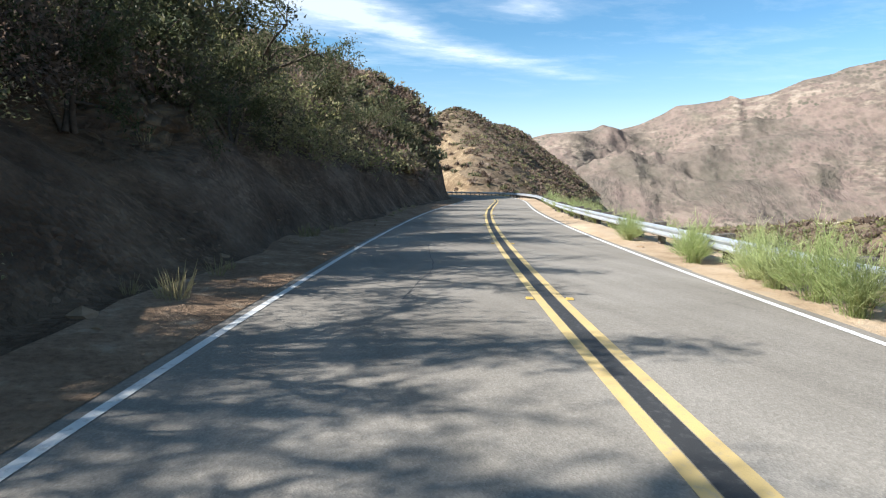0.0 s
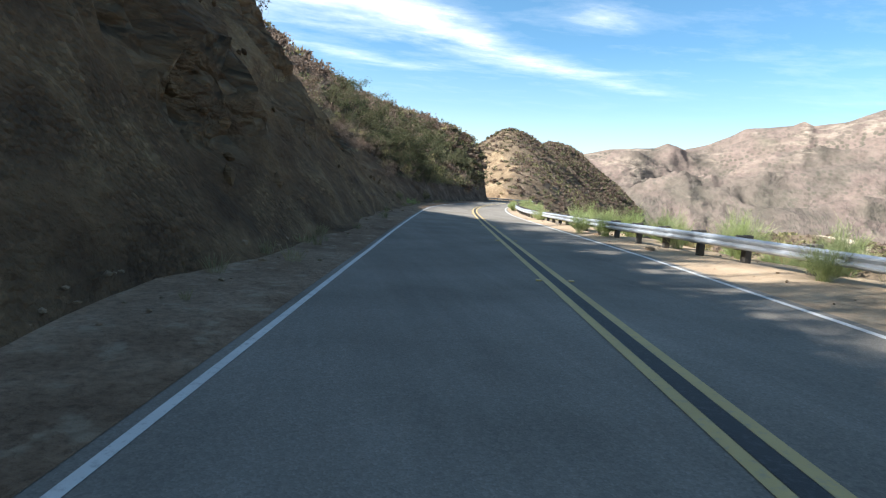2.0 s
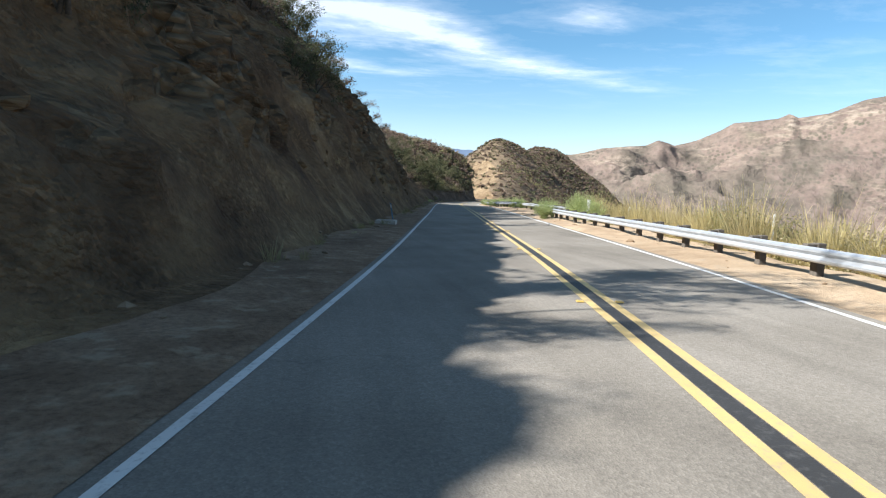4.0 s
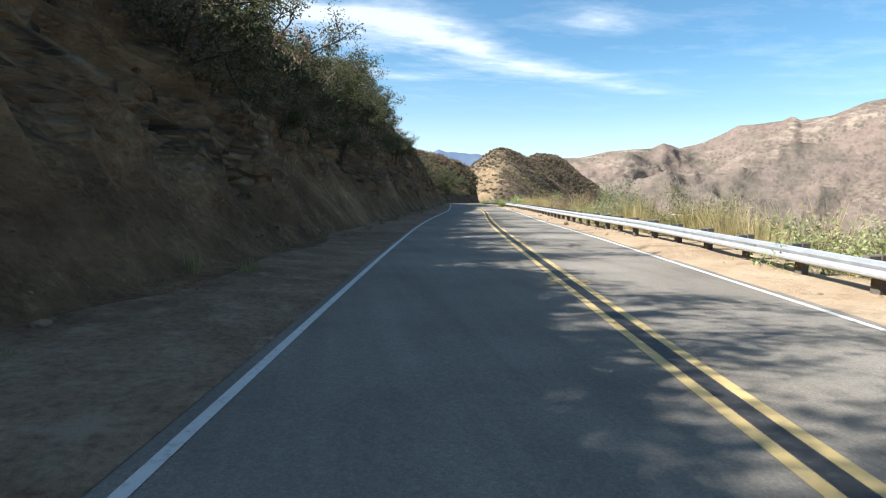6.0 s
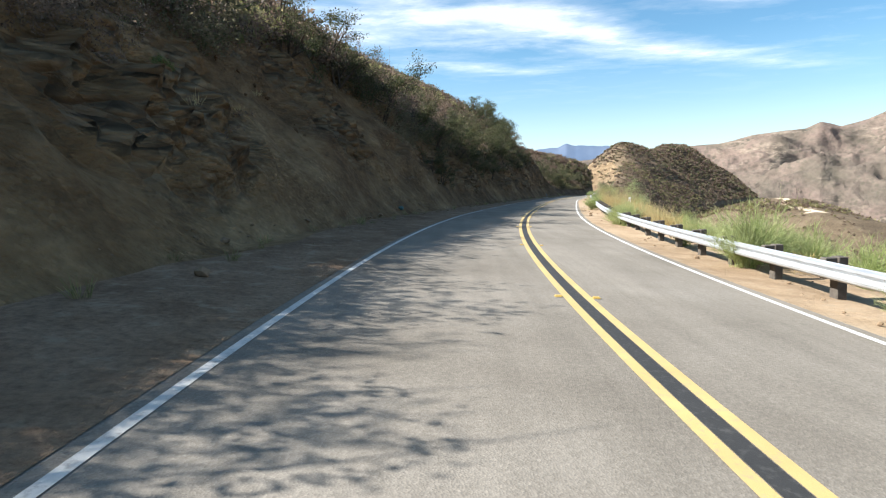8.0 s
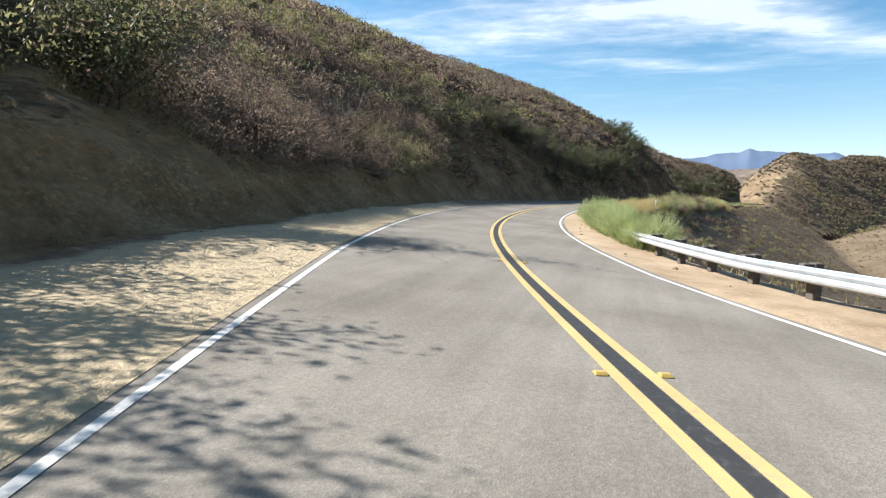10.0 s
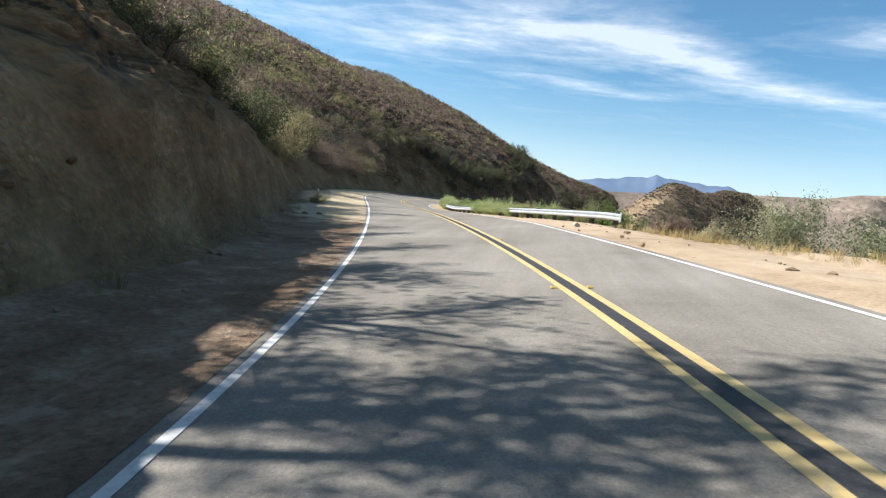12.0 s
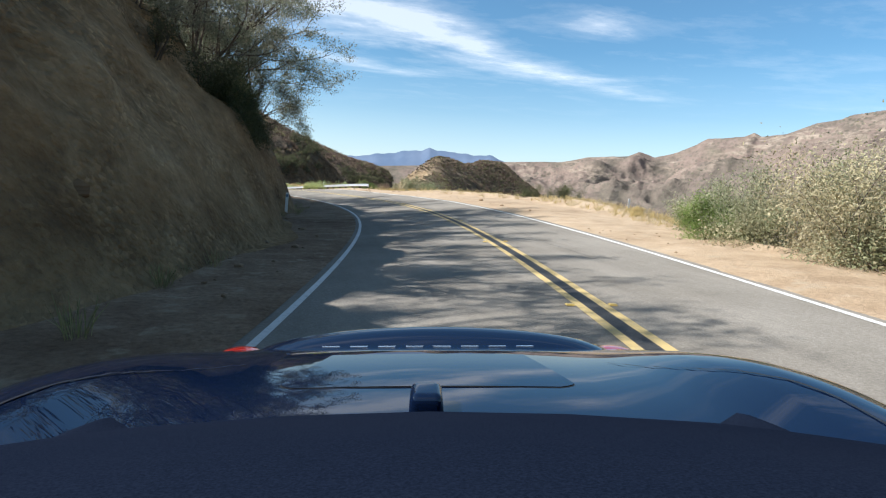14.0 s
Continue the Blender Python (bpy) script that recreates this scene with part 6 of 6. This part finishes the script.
def build_car():
    car = tagged(new("convertible_car"), "dark blue convertible with its canvas top up, standing on the road", "car")
    p = on_road(314.2, 1.947)
    car.matrix_basis = pose(*p, -0.3, -3.3, -10.6)
    ys = np.array([-2.3, -2.15, -1.8, -1.3, -0.9, -0.4, 0.0, 0.5, 0.9, 1.2, 1.5, 1.8, 1.97, 2.1, 2.2])
    zc = [0.5, 0.62, 0.72, 0.82, 0.88, 0.90, 0.93, 0.955, 0.965, 0.958, 0.938, 0.903, 0.87, 0.8, 0.58]
    fz = [0.46, 0.62, 0.78, 0.83, 0.84, 0.86, 0.9, 0.965, 1.005, 1.0, 0.958, 0.885, 0.84, 0.77, 0.56]
    hw = [0.55, 0.72, 0.84, 0.88, 0.86, 0.84, 0.85, 0.91, 0.955, 0.965, 0.925, 0.79, 0.70, 0.62, 0.52]
    lw = [0.55, 0.72, 0.86, 0.90, 0.89, 0.89, 0.89, 0.92, 0.945, 0.965, 0.955, 0.91, 0.86, 0.80, 0.70]
    t, (zc, fz, hw, lw) = finer(ys, (zc, fz, hw, lw), 110)
    secs = []
    for a, b, h, l in zip(zc, fz, hw, lw):
        low = 0.22
        k = b - a
        secs.append([(0, a), (0.22 * h, a - 0.001), (0.42 * h, a - 0.005), (0.58 * h, a - 0.009 + 0.1 * k), (0.68 * h, a - 0.008 + 0.4 * k), (0.76 * h, a - 0.004 + 0.75 * k), (0.82 * h, b - 0.001), (0.865 * h, b), (0.905 * h, b - 0.006),
                     (0.94 * h, b - 0.019), (0.97 * h, b - 0.042), (0.99 * h, b - 0.075), (h, b - 0.12), (0.5 * (h + l), max(b - 0.2, low + 0.2)), (l, max(b - 0.3, low + 0.1)), (0.995 * l, (b - 0.3 + low) / 2), (0.97 * l, low), (0.6 * l, low - 0.03), (0, low - 0.03)])
    body_secs = secs
    loft("body", t, secs, PAINT, car)
    for y, sec, nm in ((t[0], secs[0], "front_bumper"), (t[-1], secs[-1], "rear_bumper")):
        bm = bmesh.new()
        ring = [bm.verts.new((x, y, z)) for x, z in sec] + [bm.verts.new((-x, y, z)) for x, z in sec[-2:0:-1]]
        bm.faces.new(ring)
        part(nm, bm, PAINT, car)
    # canvas top, from the windscreen's head to the rear deck
    cy = np.array([-0.3, -0.1, 0.1, 0.3, 0.5, 0.7, 0.85, 0.95, 1.0])
    cz = [1.245, 1.268, 1.265, 1.232, 1.172, 1.105, 1.052, 1.012, 0.988]
    cw = [0.60, 0.66, 0.69, 0.70, 0.70, 0.69, 0.67, 0.64, 0.61]
    t2, (cz, cw) = finer(cy, (cz, cw), 36)
    secs = []
    for y, a, h in zip(t2, cz, cw):
        side = 0.93 if y < 0.3 else 0.93 + (y - 0.3) * 0.06
        edge = max(a - 0.075, side + 0.01)
        secs.append([(0, a), (0.35 * h, a - 0.006), (0.65 * h, a - 0.02), (0.86 * h, a - 0.042), (0.96 * h, max(a - 0.062, side + 0.015)), (h, edge), (h + 0.03 + 0.12 * (y < 0.35), side)])
    top = [s[:6] for s in secs]
    loft("canvas_top", t2, top, CANVAS, car, "matte canvas")
    for sgn, nm in ((1, "side_window"), (-1, "side_window")):
        rows = [[(sgn * s[5][0], y, s[5][1]), (sgn * s[6][0], y, s[6][1] - 0.02)] for y, s in zip(t2, secs)]
        v = np.array(rows).reshape(-1, 3)
        piece(nm, mesh_of(nm, v, sheet(len(rows), 2), TINT, True), car, None, "dark tinted glass")
    # windscreen
    v, k = [], 9
    for f in np.linspace(0, 1, 6):
        y, z, h = -0.85 + 0.55 * f, 0.885 + 0.36 * f, 0.66 - 0.16 * f
        for u in np.linspace(-1, 1, k):
            v.append((u * h, y + 0.12 * u * u * (1 - 0.4 * f), z - 0.03 * u * u))
    piece("windscreen", mesh_of("windscreen", v, sheet(6, k), TINT, True), car, None, "raked tinted glass")
    # black gutters between canvas and wings
    wing = lambda x, y: float(np.interp(abs(x), [q[0] for q in secs_of(y)[:9]], [q[1] for q in secs_of(y)[:9]]))
    secs_of = lambda y: body_secs[int(np.abs(t - y).argmin())]
    for sgn in (1, -1):
        rows = []
        for y in np.linspace(0.2, 0.93, 14):
            outer = 0.60 + 0.16 * min(1.0, (0.93 - y) / 0.30) ** 0.7
            rows.append([(sgn * 0.56, y, wing(0.56, y) + 0.003), (sgn * outer, y, wing(outer, y) + 0.004)])
        piece("top_gutter", mesh_of("top_gutter", np.array(rows).reshape(-1, 3), sheet(14, 2), BLACK_TRIM, True), car)
        # the shut line between the rear lid and the wing
        line = ((0.50, 1.50), (0.58, 1.44), (0.66, 1.37), (0.735, 1.27), (0.78, 1.15), (0.795, 1.02), (0.79, 0.9), (0.775, 0.78))
        u = np.linspace(0, len(line) - 1, 36)
        lx, ly = (np.interp(u, range(len(line)), [q[i] for q in line]) for i in (0, 1))
        rows = [[(sgn * (x - 0.0028), y, wing(x - 0.0028, y) + 0.0022), (sgn * (x + 0.0028), y, wing(x + 0.0028, y) + 0.0022)] for x, y in zip(lx, ly)]
        piece("wing_seam", mesh_of("wing_seam", np.array(rows).reshape(-1, 3), sheet(36, 2), BLACK_TRIM, True), car, None, "narrow black shut line")
    deck = lambda y: float(np.interp(y, t, zc))
    # lifting spoiler panel with rounded corners, in its seam
    for nm, grow_by, up, mat in (("panel_seam", 0.0035, 0.0012, BLACK_TRIM), ("spoiler_panel", 0.0, 0.003, PAINT)):
        rows = []
        for f in np.concatenate([[0, 0.012, 0.03, 0.06, 0.1], np.linspace(0.16, 1, 14)]):
            y = 1.243 - grow_by + (0.325 + 2 * grow_by) * f
            half = 0.352 - 0.078 * f - 0.045 * max(0.0, 1 - f / 0.1) ** 2.2 + grow_by
            rows.append([(u * half, y, deck(y) - 0.006 * abs(u * half / 0.405) ** 1.6 + up + 0.007 * f * (nm == "spoiler_panel")) for u in np.linspace(-1, 1, 17)])
        piece(nm, mesh_of(nm, np.array(rows).reshape(-1, 3), sheet(19, 17), mat, True), car)
    # raised lip that arches over the tail
    lip_x = np.linspace(-0.6, 0.6, 49)
    rows = []
    for a, up in ((0, 0.002), (0.05, 0.018), (0.1, 0.031), (0.15, 0.036), (0.185, 0.03), (0.2, 0.01), (0.2, -0.05)):
        rows.append([(x + 0.02, 1.80 + a - 0.11 * (x / 0.6) ** 2, deck(1.80) - 0.01 + up * (1 - (abs(x) / 0.61) ** 8) - 0.03 * (x / 0.6) ** 2) for x in lip_x])
    piece("rear_lip", mesh_of("rear_lip", np.array(rows).reshape(-1, 3), sheet(7, 49)[:, ::-1], PAINT, True), car, None, "raised glossy rear lip")
    for k in range(8):
        x = -0.31 + 0.0886 * k
        bm = bmesh.new()
        bmesh.ops.create_cube(bm, size=1, matrix=Matrix.Translation((x, 1.748, deck(1.748) + 0.002)) @ Matrix.Diagonal((0.055, 0.007, 0.004, 1)))
        part("trim_dash", bm, CHROME, car)
    # short block-shaped aerial housing, rounded all over
    bm = bmesh.new()
    bmesh.ops.create_cube(bm, size=1, matrix=Matrix.Translation((-0.004, 1.095, deck(1.1) + 0.012)) @ Matrix.Diagonal((0.074, 0.115, 0.068, 1)))
    for v in bm.verts:
        if v.co.z > deck(1.1) + 0.02:
            v.co.x = -0.004 + (v.co.x + 0.004) * 0.86
            v.co.y += 0.008 if v.co.y < 1.09 else -0.02
    bmesh.ops.bevel(bm, geom=[q for q in bm.edges if max(v.co.z for v in q.verts) > deck(1.1) + 0.02], offset=0.017, segments=5, affect="EDGES", profile=0.6)
    part("aerial_housing", bm, PAINT, car, "small rounded aerial housing", True)
    for sgn in (1, -1):
        bm = bmesh.new()
        bmesh.ops.create_uvsphere(bm, u_segments=20, v_segments=10, radius=1, matrix=Matrix.Translation((sgn * 0.665, 1.93, 0.823)) @ Matrix.Diagonal((0.085, 0.11, 0.034, 1)))
        part("tail_lamp", bm, TAIL_RED, car, "red tail lamp", True)
        bm = bmesh.new()
        bmesh.ops.create_uvsphere(bm, u_segments=20, v_segments=10, radius=1, matrix=Matrix.Translation((sgn * 0.62, -1.95, 0.68)) @ Matrix.Diagonal((0.12, 0.16, 0.09, 1)))
        part("headlamp", bm, LAMP_CLEAR, car, "clear headlamp", True)
        bm = bmesh.new()
        bmesh.ops.create_uvsphere(bm, u_segments=16, v_segments=8, radius=1, matrix=Matrix.Translation((sgn * 0.93, -0.62, 0.97)) @ Matrix.Diagonal((0.1, 0.06, 0.06, 1)))
        part("door_mirror", bm, PAINT, car, "", True)
        for y in (-1.42, 1.3):
            wheel = piece("wheel", None, car, Matrix.Translation((sgn * 0.815, y, 0.325)))
            bm = bmesh.new()
            prof = ((0.235, -0.1), (0.29, -0.115), (0.32, -0.095), (0.325, 0), (0.32, 0.095), (0.29, 0.115), (0.235, 0.1))
            n_side = 40
            grid = [[bm.verts.new((b, math.cos(q) * r, math.sin(q) * r)) for r, b in prof] for q in np.linspace(0, 2 * math.pi, n_side, endpoint=False)]
            for i in range(n_side):
                for j in range(6):
                    bm.faces.new((grid[i][j], grid[i][j + 1], grid[(i + 1) % n_side][j + 1], grid[(i + 1) % n_side][j]))
            part("tyre", bm, RUBBER, wheel, "black rubber tyre", True)
            bm = bmesh.new()
            for s in range(5):
                m = Matrix.Rotation(s * 2 * math.pi / 5, 4, "X")
                bmesh.ops.create_cube(bm, size=1, matrix=m @ Matrix.Translation((sgn * 0.075, 0, 0.12)) @ Matrix.Diagonal((0.03, 0.07, 0.24, 1)))
            bmesh.ops.create_cone(bm, segments=24, radius1=0.06, radius2=0.05, depth=0.05, cap_ends=True, matrix=Matrix.Translation((sgn * 0.08, 0, 0)) @ Matrix.Rotation(math.pi / 2, 4, "Y"))
            ring = [[bm.verts.new((b, math.cos(q) * r, math.sin(q) * r)) for r, b in ((0.24, -0.095), (0.215, 0), (0.24, 0.095))] for q in np.linspace(0, 2 * math.pi, n_side, endpoint=False)]
            for i in range(n_side):
                for j in range(2):
                    bm.faces.new((ring[i][j], ring[i][j + 1], ring[(i + 1) % n_side][j + 1], ring[(i + 1) % n_side][j]))
            part("rim", bm, ALLOY, wheel, "silver five-spoke rim", True)


build_car()
